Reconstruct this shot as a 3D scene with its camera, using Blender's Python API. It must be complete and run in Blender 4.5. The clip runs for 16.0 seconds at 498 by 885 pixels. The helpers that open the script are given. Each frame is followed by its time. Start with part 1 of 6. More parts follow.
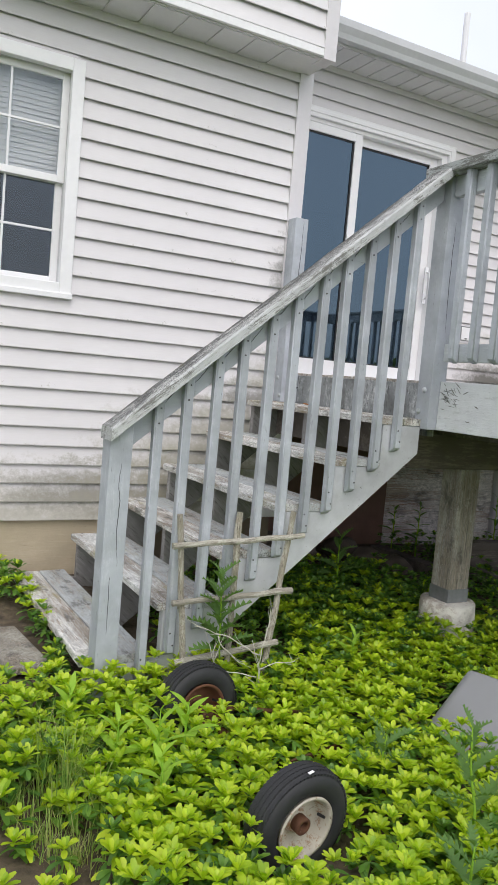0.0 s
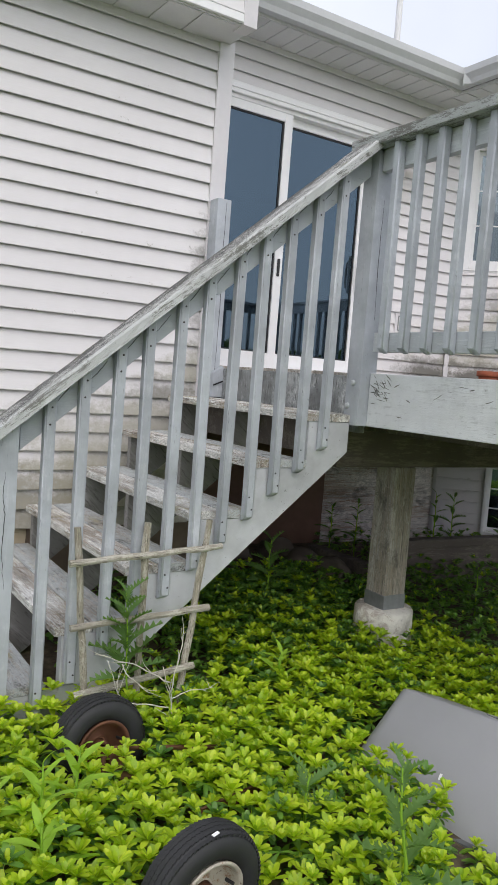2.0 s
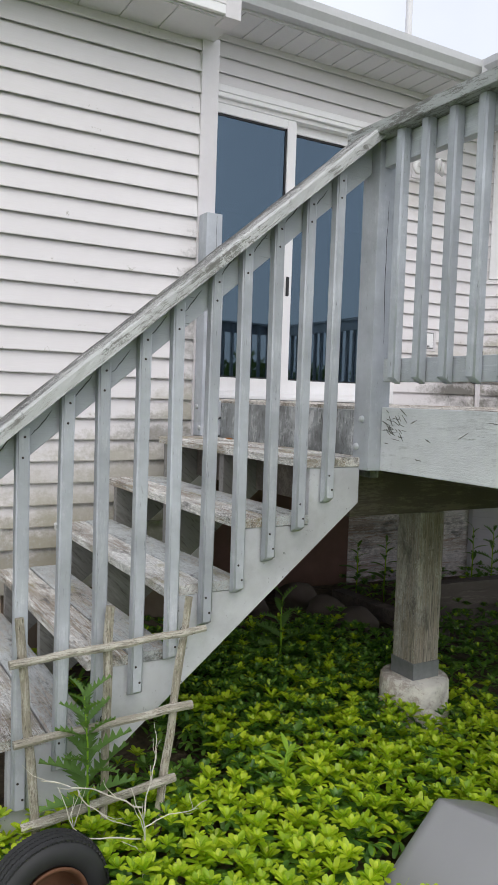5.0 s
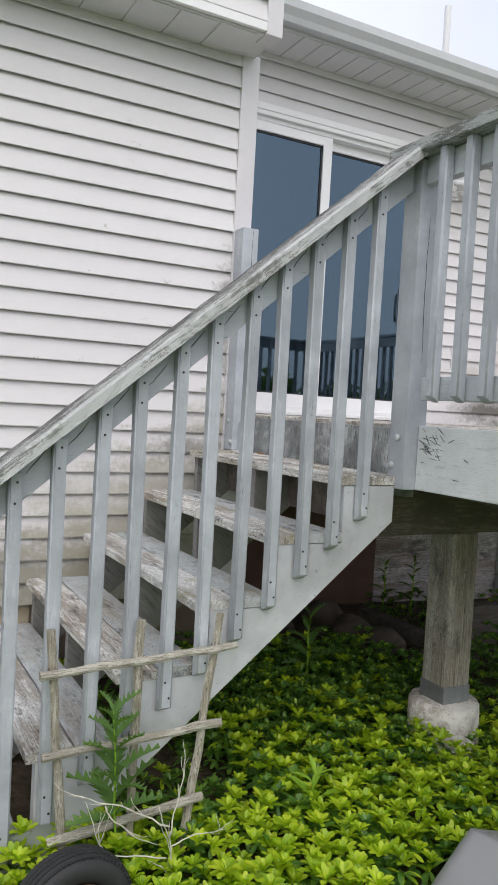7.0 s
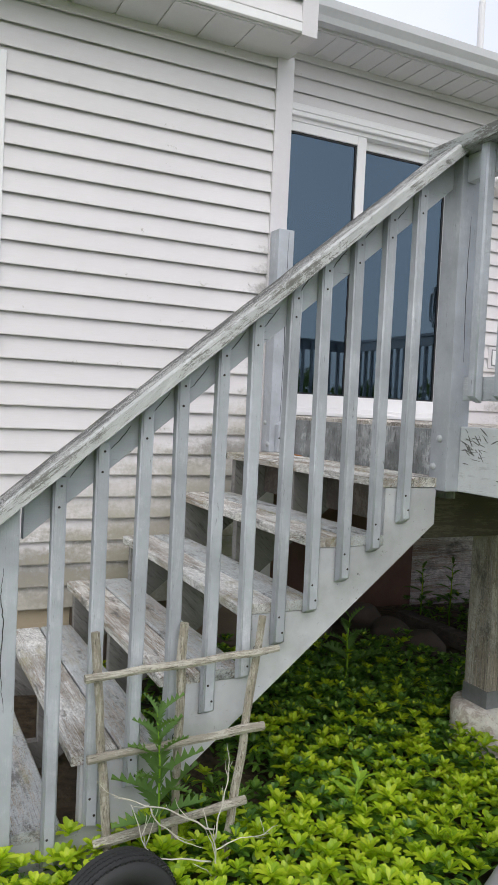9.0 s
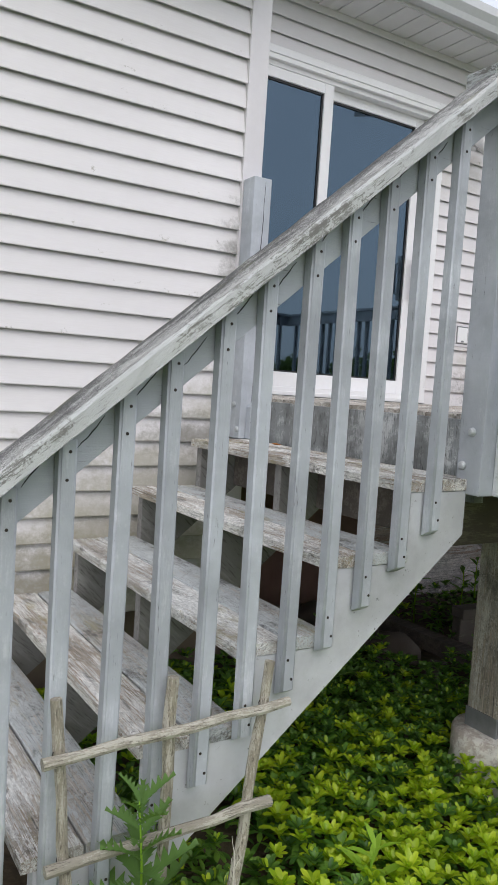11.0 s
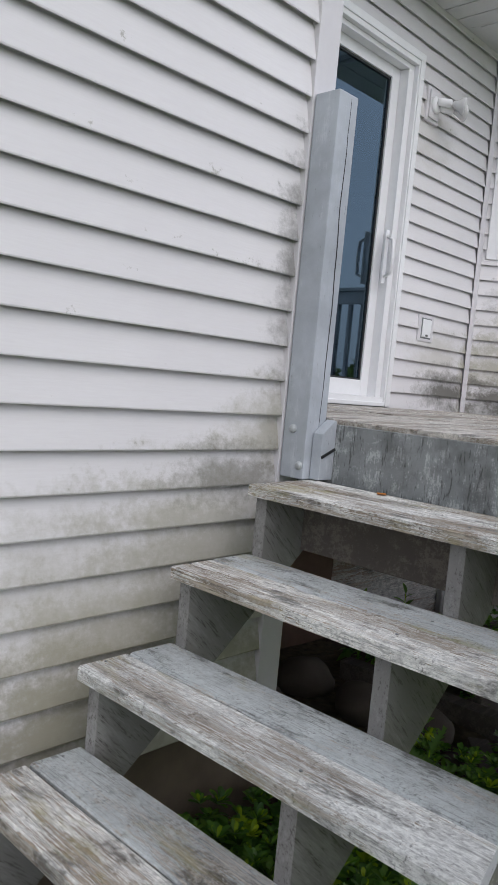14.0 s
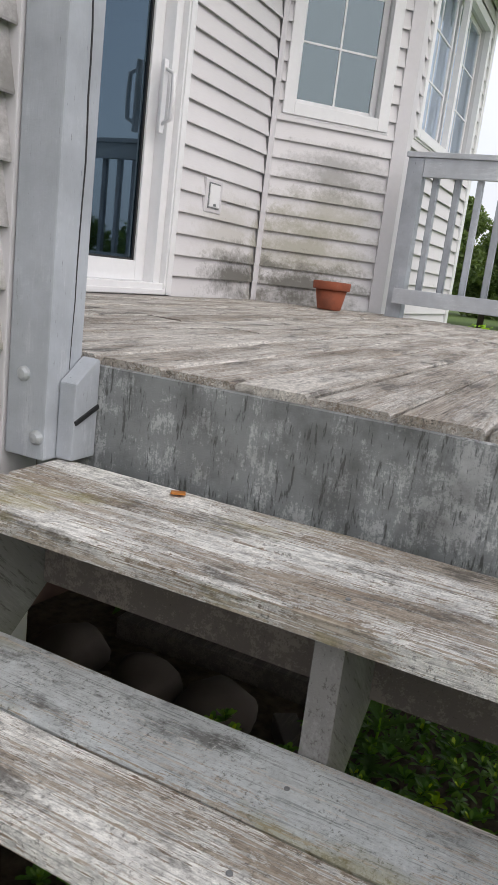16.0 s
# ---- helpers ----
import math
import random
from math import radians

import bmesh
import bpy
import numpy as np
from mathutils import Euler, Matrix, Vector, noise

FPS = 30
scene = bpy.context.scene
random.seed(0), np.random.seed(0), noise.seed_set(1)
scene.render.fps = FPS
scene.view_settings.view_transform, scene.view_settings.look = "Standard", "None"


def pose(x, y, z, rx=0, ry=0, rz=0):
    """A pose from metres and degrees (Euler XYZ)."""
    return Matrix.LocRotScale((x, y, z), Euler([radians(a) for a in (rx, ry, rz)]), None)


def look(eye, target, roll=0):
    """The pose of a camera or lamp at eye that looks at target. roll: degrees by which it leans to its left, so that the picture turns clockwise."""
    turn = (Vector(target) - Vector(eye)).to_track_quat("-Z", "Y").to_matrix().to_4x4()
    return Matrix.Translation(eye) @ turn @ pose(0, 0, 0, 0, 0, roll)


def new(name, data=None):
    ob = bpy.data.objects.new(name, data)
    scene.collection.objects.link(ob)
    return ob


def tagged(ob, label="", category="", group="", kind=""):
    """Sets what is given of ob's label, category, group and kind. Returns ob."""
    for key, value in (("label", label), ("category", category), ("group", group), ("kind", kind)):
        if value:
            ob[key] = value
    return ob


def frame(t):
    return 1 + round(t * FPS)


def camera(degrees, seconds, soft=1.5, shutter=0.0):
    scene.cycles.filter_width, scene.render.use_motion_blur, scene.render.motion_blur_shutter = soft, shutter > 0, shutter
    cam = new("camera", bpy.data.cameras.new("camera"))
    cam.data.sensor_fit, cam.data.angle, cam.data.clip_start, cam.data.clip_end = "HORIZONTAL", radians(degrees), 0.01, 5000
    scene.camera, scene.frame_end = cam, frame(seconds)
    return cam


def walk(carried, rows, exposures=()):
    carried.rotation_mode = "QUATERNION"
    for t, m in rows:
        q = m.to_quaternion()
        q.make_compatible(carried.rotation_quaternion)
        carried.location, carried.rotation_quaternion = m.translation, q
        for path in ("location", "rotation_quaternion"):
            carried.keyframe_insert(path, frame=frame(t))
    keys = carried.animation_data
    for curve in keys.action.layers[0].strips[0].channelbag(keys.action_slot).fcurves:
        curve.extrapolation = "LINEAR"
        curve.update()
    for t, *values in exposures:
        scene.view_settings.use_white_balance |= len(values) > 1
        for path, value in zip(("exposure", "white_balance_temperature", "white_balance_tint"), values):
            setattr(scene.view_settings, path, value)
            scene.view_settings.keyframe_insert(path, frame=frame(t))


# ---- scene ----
cam = camera(36.4, 16.0, soft=1.1)
PATH = [
    (0, (0.243, 0.571, 1.398), (1.203, 2.319, 1.238), 5.0),
    (0.5, (0.35, 0.547, 1.402), (1.359, 2.27, 1.307), 1.8),
    (1, (0.392, 0.513, 1.398), (1.471, 2.194, 1.293), 1.8),
    (1.5, (0.452, 0.565, 1.41), (1.55, 2.231, 1.271), 3.4),
    (2, (0.523, 0.785, 1.411), (1.601, 2.461, 1.245), 4.4),
    (2.5, (0.639, 0.978, 1.458), (1.699, 2.666, 1.29), 3.9),
    (3, (0.865, 1.111, 1.489), (1.91, 2.807, 1.325), 2.8),
    (3.5, (0.939, 1.146, 1.484), (1.982, 2.845, 1.323), 2.3),
    (4, (0.942, 1.14, 1.491), (1.968, 2.85, 1.339), 2.1),
    (6.5, (0.925, 1.163, 1.497), (1.884, 2.916, 1.418), 2.6),
    (7, (0.916, 1.177, 1.496), (1.858, 2.939, 1.412), 3.2),
    (7.5, (0.907, 1.187, 1.501), (1.834, 2.957, 1.408), 3.9),
    (8, (0.875, 1.194, 1.509), (1.753, 2.988, 1.41), 5.5),
    (8.5, (0.877, 1.178, 1.502), (1.68, 3.007, 1.388), 4.9),
    (9, (0.892, 1.197, 1.498), (1.761, 2.997, 1.413), 2.7),
    (9.2, (0.904, 1.239, 1.499), (1.801, 3.025, 1.411), 2.2),
    (11.5, (0.945, 1.995, 1.527), (2.031, 3.668, 1.375), 4.3),
    (12, (0.879, 2.237, 1.54), (1.993, 3.891, 1.39), 4.6),
    (12.5, (0.944, 2.504, 1.556), (2.113, 4.122, 1.417), 5.2),
    (13, (0.903, 2.77, 1.561), (2.191, 4.297, 1.454), 5.3),
    (13.5, (0.857, 2.952, 1.58), (2.261, 4.372, 1.465), 5.2),
    (14, (0.92, 3.193, 1.571), (2.369, 4.561, 1.406), 5.3),
    (14.5, (1.023, 3.393, 1.566), (2.532, 4.687, 1.339), 5.0),
    (15, (1.153, 3.559, 1.588), (2.846, 4.587, 1.31), 5.8),
    (15.5, (1.416, 3.655, 1.581), (3.174, 4.531, 1.205), 6.3),
    (16, (1.648, 3.733, 1.661), (3.411, 4.566, 1.215), 7.0),
]
EXPOSURES = [(0.0, 0.22, 6500, 10), (0.5, 0.10, 6500, 10), (1.2, 0.09, 6500, 10), (3.5, 0.14, 6500, 10), (9.0, 0.13, 6500, 10), (11.5, 0.10, 6350, 10), (12.5, 0.03, 6200, 10), (13.5, -0.07, 6250, 10), (14.5, -0.09, 6250, 10), (15.5, -0.08, 6300, 10), (16.0, 0.04, 6650, 10)]
walk(cam, [(t, look(eye, target, roll)) for t, eye, target, roll in PATH], EXPOSURES)

# ---- light ----
world = bpy.data.worlds.new("overcast_sky")
scene.world = world
world.use_nodes = True
wn, wl = world.node_tree.nodes, world.node_tree.links
wn.clear()
sky = wn.new("ShaderNodeTexSky")
sky.sky_type, sky.sun_disc = "NISHITA", False
sky.sun_elevation, sky.sun_rotation = radians(52), radians(200)
sky.dust_density, sky.air_density = 4.0, 1.0
cloud = wn.new("ShaderNodeTexNoise")
cloud.inputs["Scale"].default_value, cloud.inputs["Detail"].default_value = 2.2, 5
ramp = wn.new("ShaderNodeValToRGB")
ramp.color_ramp.elements[0].position, ramp.color_ramp.elements[0].color = 0.25, (0.66, 0.68, 0.755, 1)
ramp.color_ramp.elements[1].position, ramp.color_ramp.elements[1].color = 0.75, (0.93, 0.94, 1.0, 1)
b_sky, b_cloud, add = wn.new("ShaderNodeBackground"), wn.new("ShaderNodeBackground"), wn.new("ShaderNodeAddShader")
b_sky.inputs["Strength"].default_value, b_cloud.inputs["Strength"].default_value = 0.045, 1.0
w_out = wn.new("ShaderNodeOutputWorld")
wl.new(cloud.outputs["Fac"], ramp.inputs["Fac"])
wl.new(ramp.outputs["Color"], b_cloud.inputs["Color"])
wl.new(sky.outputs["Color"], b_sky.inputs["Color"])
wl.new(b_sky.outputs[0], add.inputs[0])
wl.new(b_cloud.outputs[0], add.inputs[1])
wl.new(add.outputs[0], w_out.inputs["Surface"])

sun = new("sun", bpy.data.lights.new("sun", "SUN"))
sun.data.energy, sun.data.angle, sun.data.color = 0.9, radians(75), (1.0, 0.97, 0.93)
sun.matrix_world = look((-4.0, -9, 14), (1, 3, 0))


# ---- materials ----
def nodes_of(name):
    m = bpy.data.materials.new(name)
    m.use_nodes = True
    t = m.node_tree
    return m, t.nodes, t.links, t.nodes["Principled BSDF"]


def add_node(ns, kind, **values):
    n = ns.new(kind)
    for key, v in values.items():
        n.inputs[key.replace("_", " ")].default_value = v
    return n


def coords(ns, ls, stretch=(1, 1, 1), space="Object", slope=0.0):
    tc, mp = ns.new("ShaderNodeTexCoord"), ns.new("ShaderNodeMapping")
    if slope:
        # the pattern's x runs up the stair's slope
        mp.vector_type = "TEXTURE"
        mp.inputs["Rotation"].default_value = (0, -slope, 0)
        mp.inputs["Scale"].default_value = [1 / s for s in stretch]
    else:
        mp.inputs["Scale"].default_value = stretch
    if space == "World":
        ls.new(ns.new("ShaderNodeNewGeometry").outputs["Position"], mp.inputs["Vector"])
    else:
        ls.new(tc.outputs[space], mp.inputs["Vector"])
    return mp.outputs["Vector"]


def noise_at(ns, ls, vec, scale, detail=5.0, rough=0.55):
    n = add_node(ns, "ShaderNodeTexNoise", Scale=scale, Detail=detail, Roughness=rough)
    ls.new(vec, n.inputs["Vector"])
    return n.outputs["Fac"]


def ramp_of(ns, ls, fac, stops):
    r = ns.new("ShaderNodeValToRGB")
    el = r.color_ramp.elements
    while len(el) < len(stops):
        el.new(0.5)
    for e, (p, c) in zip(el, stops):
        e.position = p
        e.color = (c, c, c, 1) if not isinstance(c, tuple) else (*c, 1)
    ls.new(fac, r.inputs["Fac"])
    return r.outputs["Color"]


def mixed(ns, ls, fac, a, b, mode="MIX"):
    m = ns.new("ShaderNodeMix")
    m.data_type, m.blend_type = "RGBA", mode
    for sock, v in ((m.inputs["Factor"], fac), (m.inputs["A"], a), (m.inputs["B"], b)):
        if isinstance(v, (int, float)):
            sock.default_value = v
        elif isinstance(v, tuple):
            sock.default_value = (*v, 1)
        else:
            ls.new(v, sock)
    return m.outputs["Result"]


def maths(ns, ls, op, a, b=0.0, clamp=False):
    m = ns.new("ShaderNodeMath")
    m.operation, m.use_clamp = op, clamp
    for sock, v in zip(m.inputs, (a, b)):
        if isinstance(v, (int, float)):
            sock.default_value = v
        else:
            ls.new(v, sock)
    return m.outputs[0]


def bump_into(ns, ls, bsdf, height, strength=0.3, distance=0.003):
    b = add_node(ns, "ShaderNodeBump", Strength=strength, Distance=distance)
    ls.new(height, b.inputs["Height"])
    ls.new(b.outputs["Normal"], bsdf.inputs["Normal"])


def random_shift(ns, ls, vec, amount=20.0):
    """Every piece takes its own stretch of the pattern."""
    oi, comb, addv = ns.new("ShaderNodeObjectInfo"), ns.new("ShaderNodeCombineXYZ"), ns.new("ShaderNodeVectorMath")
    r = maths(ns, ls, "MULTIPLY", oi.outputs["Random"], amount)
    for k in "XYZ":
        ls.new(r, comb.inputs[k])
    ls.new(vec, addv.inputs[0])
    ls.new(comb.outputs[0], addv.inputs[1])
    return addv.outputs[0], oi.outputs["Random"]


def wood(name, base, worn, dark, grain=(1, 1, 1), wear=0.5, gritty=0.25, fine=60.0, rough=0.75, spread=0.12, strength=0.5, dirt=0.0, slope=0.0, edge=0.05, blotch=0.0, checks=0.34):
    """Weathered painted timber: paint (base) over bare grain (worn), dark cracks along the grain."""
    m, ns, ls, p = nodes_of(name)
    v, rnd = random_shift(ns, ls, coords(ns, ls, grain, "Object", slope))
    fibre = noise_at(ns, ls, v, fine, 6, 0.6)
    thin = noise_at(ns, ls, v, fine * 3.2, 4, 0.7)
    grit = noise_at(ns, ls, coords(ns, ls, (1, 1, 1), "World"), 260.0, 3, 0.7)
    patch = noise_at(ns, ls, v, fine * 0.22, 5, 0.6)
    soft = noise_at(ns, ls, coords(ns, ls, (1, 1, 1), "World"), 5.0, 4)
    k = maths(ns, ls, "ADD", maths(ns, ls, "MULTIPLY", fibre, 0.45), maths(ns, ls, "MULTIPLY", patch, 0.55))
    k = maths(ns, ls, "ADD", k, maths(ns, ls, "MULTIPLY", maths(ns, ls, "SUBTRACT", soft, 0.5), 0.35))
    k = maths(ns, ls, "ADD", k, maths(ns, ls, "MULTIPLY", maths(ns, ls, "SUBTRACT", thin, 0.5), 0.45))
    k = maths(ns, ls, "ADD", k, maths(ns, ls, "MULTIPLY", maths(ns, ls, "SUBTRACT", grit, 0.5), gritty))
    if blotch:
        mid = noise_at(ns, ls, coords(ns, ls, (1, 1, 1), "World"), 24.0, 7, 0.68)
        k = maths(ns, ls, "ADD", k, maths(ns, ls, "MULTIPLY", maths(ns, ls, "SUBTRACT", mid, 0.5), blotch))
    mask = ramp_of(ns, ls, k, [(max(0.0, 0.64 - 0.3 * wear), 0.0), (max(0.05, 0.64 - 0.3 * wear + edge), 1.0)])
    col = mixed(ns, ls, mask, base, worn)
    tone = ramp_of(ns, ls, soft, [(0.3, 1.0 - spread), (0.7, 1.0 + spread * 0.4)])
    col = mixed(ns, ls, 1.0, col, tone, "MULTIPLY")
    vary = ramp_of(ns, ls, rnd, [(0.0, 1.0 - spread), (1.0, 1.0)])
    col = mixed(ns, ls, 1.0, col, vary, "MULTIPLY")
    crack = ramp_of(ns, ls, maths(ns, ls, "ADD", maths(ns, ls, "MULTIPLY", fibre, 0.45), maths(ns, ls, "MULTIPLY", thin, 0.55)), [(checks, 1.0), (checks + 0.05, 0.0)])
    col = mixed(ns, ls, maths(ns, ls, "MULTIPLY", crack, 0.8), col, dark)
    if dirt:
        blot = ramp_of(ns, ls, noise_at(ns, ls, coords(ns, ls, (1, 1, 1), "World"), 9.0, 6, 0.65), [(0.45, 0.0), (0.68, dirt)])
        col = mixed(ns, ls, blot, col, dark)
    ls.new(col, p.inputs["Base Color"])
    p.inputs["Roughness"].default_value = rough
    bump_into(ns, ls, p, k, strength, 0.004)
    return m


def weathered(name, along, paint, bare, bare2, keep, moss=0.4, width=1.0, chip=1.0):
    """Old painted boards: paint left in flaky streaks over bare grain with fine dark checks; keep: how much paint stays."""
    m, ns, ls, p = nodes_of(name)

    def grain(lengthwise):
        st = {"x": (lengthwise, 1, 1), "y": (1, lengthwise, 1), "z": (1, 1, lengthwise)}[along]
        return random_shift(ns, ls, coords(ns, ls, [q * width for q in st]), 13.0)[0]

    rnd = ns.new("ShaderNodeObjectInfo").outputs["Random"]
    world_pos = coords(ns, ls, (1, 1, 1), "World")
    lines = noise_at(ns, ls, grain(0.026), 290.0, 5, 0.68)
    bands = noise_at(ns, ls, grain(0.045), 46.0, 4, 0.6)
    patch = noise_at(ns, ls, grain(0.22), 10.0, 6, 0.62)
    flake = noise_at(ns, ls, grain(0.42), 120.0, 6, 0.76)
    k = maths(ns, ls, "ADD", maths(ns, ls, "MULTIPLY", maths(ns, ls, "SUBTRACT", patch, 0.18), 1.5), maths(ns, ls, "MULTIPLY", maths(ns, ls, "SUBTRACT", lines, 0.5), 1.75))
    k = maths(ns, ls, "ADD", k, maths(ns, ls, "MULTIPLY", maths(ns, ls, "SUBTRACT", flake, 0.5), 1.00))
    k = maths(ns, ls, "ADD", k, maths(ns, ls, "MULTIPLY", maths(ns, ls, "SUBTRACT", bands, 0.5), 0.85))
    k = maths(ns, ls, "ADD", k, maths(ns, ls, "MULTIPLY", maths(ns, ls, "SUBTRACT", rnd, 0.5), 0.06))
    mask = ramp_of(ns, ls, k, [(keep, 0.0), (keep + 0.035, 1.0)])
    under = mixed(ns, ls, ramp_of(ns, ls, bands, [(0.38, 0.0), (0.60, 1.0)]), bare, bare2)
    under = mixed(ns, ls, 1.0, under, ramp_of(ns, ls, lines, [(0.36, 0.40), (0.60, 1.35)]), "MULTIPLY")
    tone = ramp_of(ns, ls, noise_at(ns, ls, world_pos, 11.0, 6, 0.65), [(0.30, 0.78), (0.62, 1.05)])
    chips = ramp_of(ns, ls, flake, [(0.38, 1.0 - 0.38 * chip), (0.56, 1.0 + 0.12 * chip)])
    top = mixed(ns, ls, 1.0, mixed(ns, ls, 1.0, paint, tone, "MULTIPLY"), chips, "MULTIPLY")
    col = mixed(ns, ls, mask, top, under)
    check = ramp_of(ns, ls, lines, [(0.395, 1.0), (0.44, 0.0)])
    check = maths(ns, ls, "MULTIPLY", check, maths(ns, ls, "ADD", maths(ns, ls, "MULTIPLY", mask, 0.50), 0.40))
    col = mixed(ns, ls, check, col, (0.035, 0.031, 0.027))
    soot = ramp_of(ns, ls, noise_at(ns, ls, grain(0.38), 15.0, 8, 0.74), [(0.54, 0.0), (0.63, 0.75)])
    col = mixed(ns, ls, soot, col, (0.085, 0.08, 0.073))
    crust = noise_at(ns, ls, world_pos, 150.0, 6, 0.8)
    where = ramp_of(ns, ls, noise_at(ns, ls, world_pos, 14.0, 5, 0.7), [(0.42, 0.25), (0.60, 1.0)])
    pits = maths(ns, ls, "MULTIPLY", ramp_of(ns, ls, crust, [(0.545, 0.0), (0.60, 0.72)]), where)
    col = mixed(ns, ls, pits, col, (0.075, 0.072, 0.063))
    flecks = maths(ns, ls, "MULTIPLY", ramp_of(ns, ls, crust, [(0.38, 0.75), (0.435, 0.0)]), where)
    col = mixed(ns, ls, flecks, col, (0.66, 0.665, 0.645))
    if moss:
        mm = ramp_of(ns, ls, noise_at(ns, ls, grain(0.35), 8.0, 6, 0.7), [(0.56, 0.0), (0.66, moss)])
        col = mixed(ns, ls, mm, col, (0.29, 0.255, 0.085))
    ls.new(col, p.inputs["Base Color"])
    p.inputs["Roughness"].default_value = 0.82
    rise = maths(ns, ls, "ADD", maths(ns, ls, "MULTIPLY", lines, 0.8), maths(ns, ls, "MULTIPLY", mask, -0.25))
    bump_into(ns, ls, p, rise, 0.9, 0.004)
    return m


def lichen_cap(name):
    """Blackened old paint grown over with crusts of pale lichen, denser along the outer edge."""
    m, ns, ls, p = nodes_of(name)
    pos = coords(ns, ls, (1, 1, 1), "World")
    streak = noise_at(ns, ls, coords(ns, ls, (0.16, 1, 1), "Object", 0.696), 26.0, 5, 0.62)
    crumb = noise_at(ns, ls, pos, 640.0, 3, 0.75)
    worm = noise_at(ns, ls, coords(ns, ls, (0.45, 1, 1), "Object", 0.696), 340.0, 4, 0.78)
    cloud_n = noise_at(ns, ls, pos, 17.0, 6, 0.66)
    split = ns.new("ShaderNodeSeparateXYZ")
    ls.new(pos, split.inputs[0])
    edge = maths(ns, ls, "MULTIPLY", maths(ns, ls, "SUBTRACT", 3.285, split.outputs["Y"]), 1.7)
    k = maths(ns, ls, "ADD", maths(ns, ls, "MULTIPLY", crumb, 1.15), maths(ns, ls, "MULTIPLY", worm, 0.95))
    k = maths(ns, ls, "ADD", k, maths(ns, ls, "MULTIPLY", maths(ns, ls, "SUBTRACT", cloud_n, 0.5), 0.62))
    k = maths(ns, ls, "ADD", k, maths(ns, ls, "MULTIPLY", maths(ns, ls, "SUBTRACT", streak, 0.5), 0.70))
    k = maths(ns, ls, "ADD", k, edge)
    ground_c = mixed(ns, ls, ramp_of(ns, ls, streak, [(0.35, 0.0), (0.65, 1.0)]), (0.075, 0.077, 0.077), (0.150, 0.152, 0.150))
    crust = mixed(ns, ls, ramp_of(ns, ls, crumb, [(0.42, 0.0), (0.64, 1.0)]), (0.36, 0.365, 0.355), (0.74, 0.745, 0.73))
    col = mixed(ns, ls, ramp_of(ns, ls, maths(ns, ls, "MULTIPLY", k, 0.5), [(0.525, 0.0), (0.595, 1.0)]), ground_c, crust)
    mm = ramp_of(ns, ls, noise_at(ns, ls, pos, 8.0, 5, 0.65), [(0.57, 0.0), (0.70, 0.55)])
    col = mixed(ns, ls, mm, col, (0.20, 0.205, 0.12))
    ls.new(col, p.inputs["Base Color"])
    p.inputs["Roughness"].default_value = 0.92
    bump_into(ns, ls, p, k, 0.7, 0.003)
    return m


def plain(name, colour, rough=0.6, metal=0.0, grain=40.0, vary=0.12, bump=0.1, coat=0.0):
    m, ns, ls, p = nodes_of(name)
    v = coords(ns, ls)
    n1, n2 = noise_at(ns, ls, v, grain), noise_at(ns, ls, v, grain * 0.12)
    k = maths(ns, ls, "ADD", maths(ns, ls, "MULTIPLY", n1, 0.5), maths(ns, ls, "MULTIPLY", n2, 0.5))
    t = ramp_of(ns, ls, k, [(0.3, 1.0 - vary), (0.7, 1.0)])
    ls.new(mixed(ns, ls, 1.0, colour, t, "MULTIPLY"), p.inputs["Base Color"])
    p.inputs["Roughness"].default_value, p.inputs["Metallic"].default_value = rough, metal
    p.inputs["Coat Weight"].default_value = coat
    bump_into(ns, ls, p, n1, bump, 0.002)
    return m


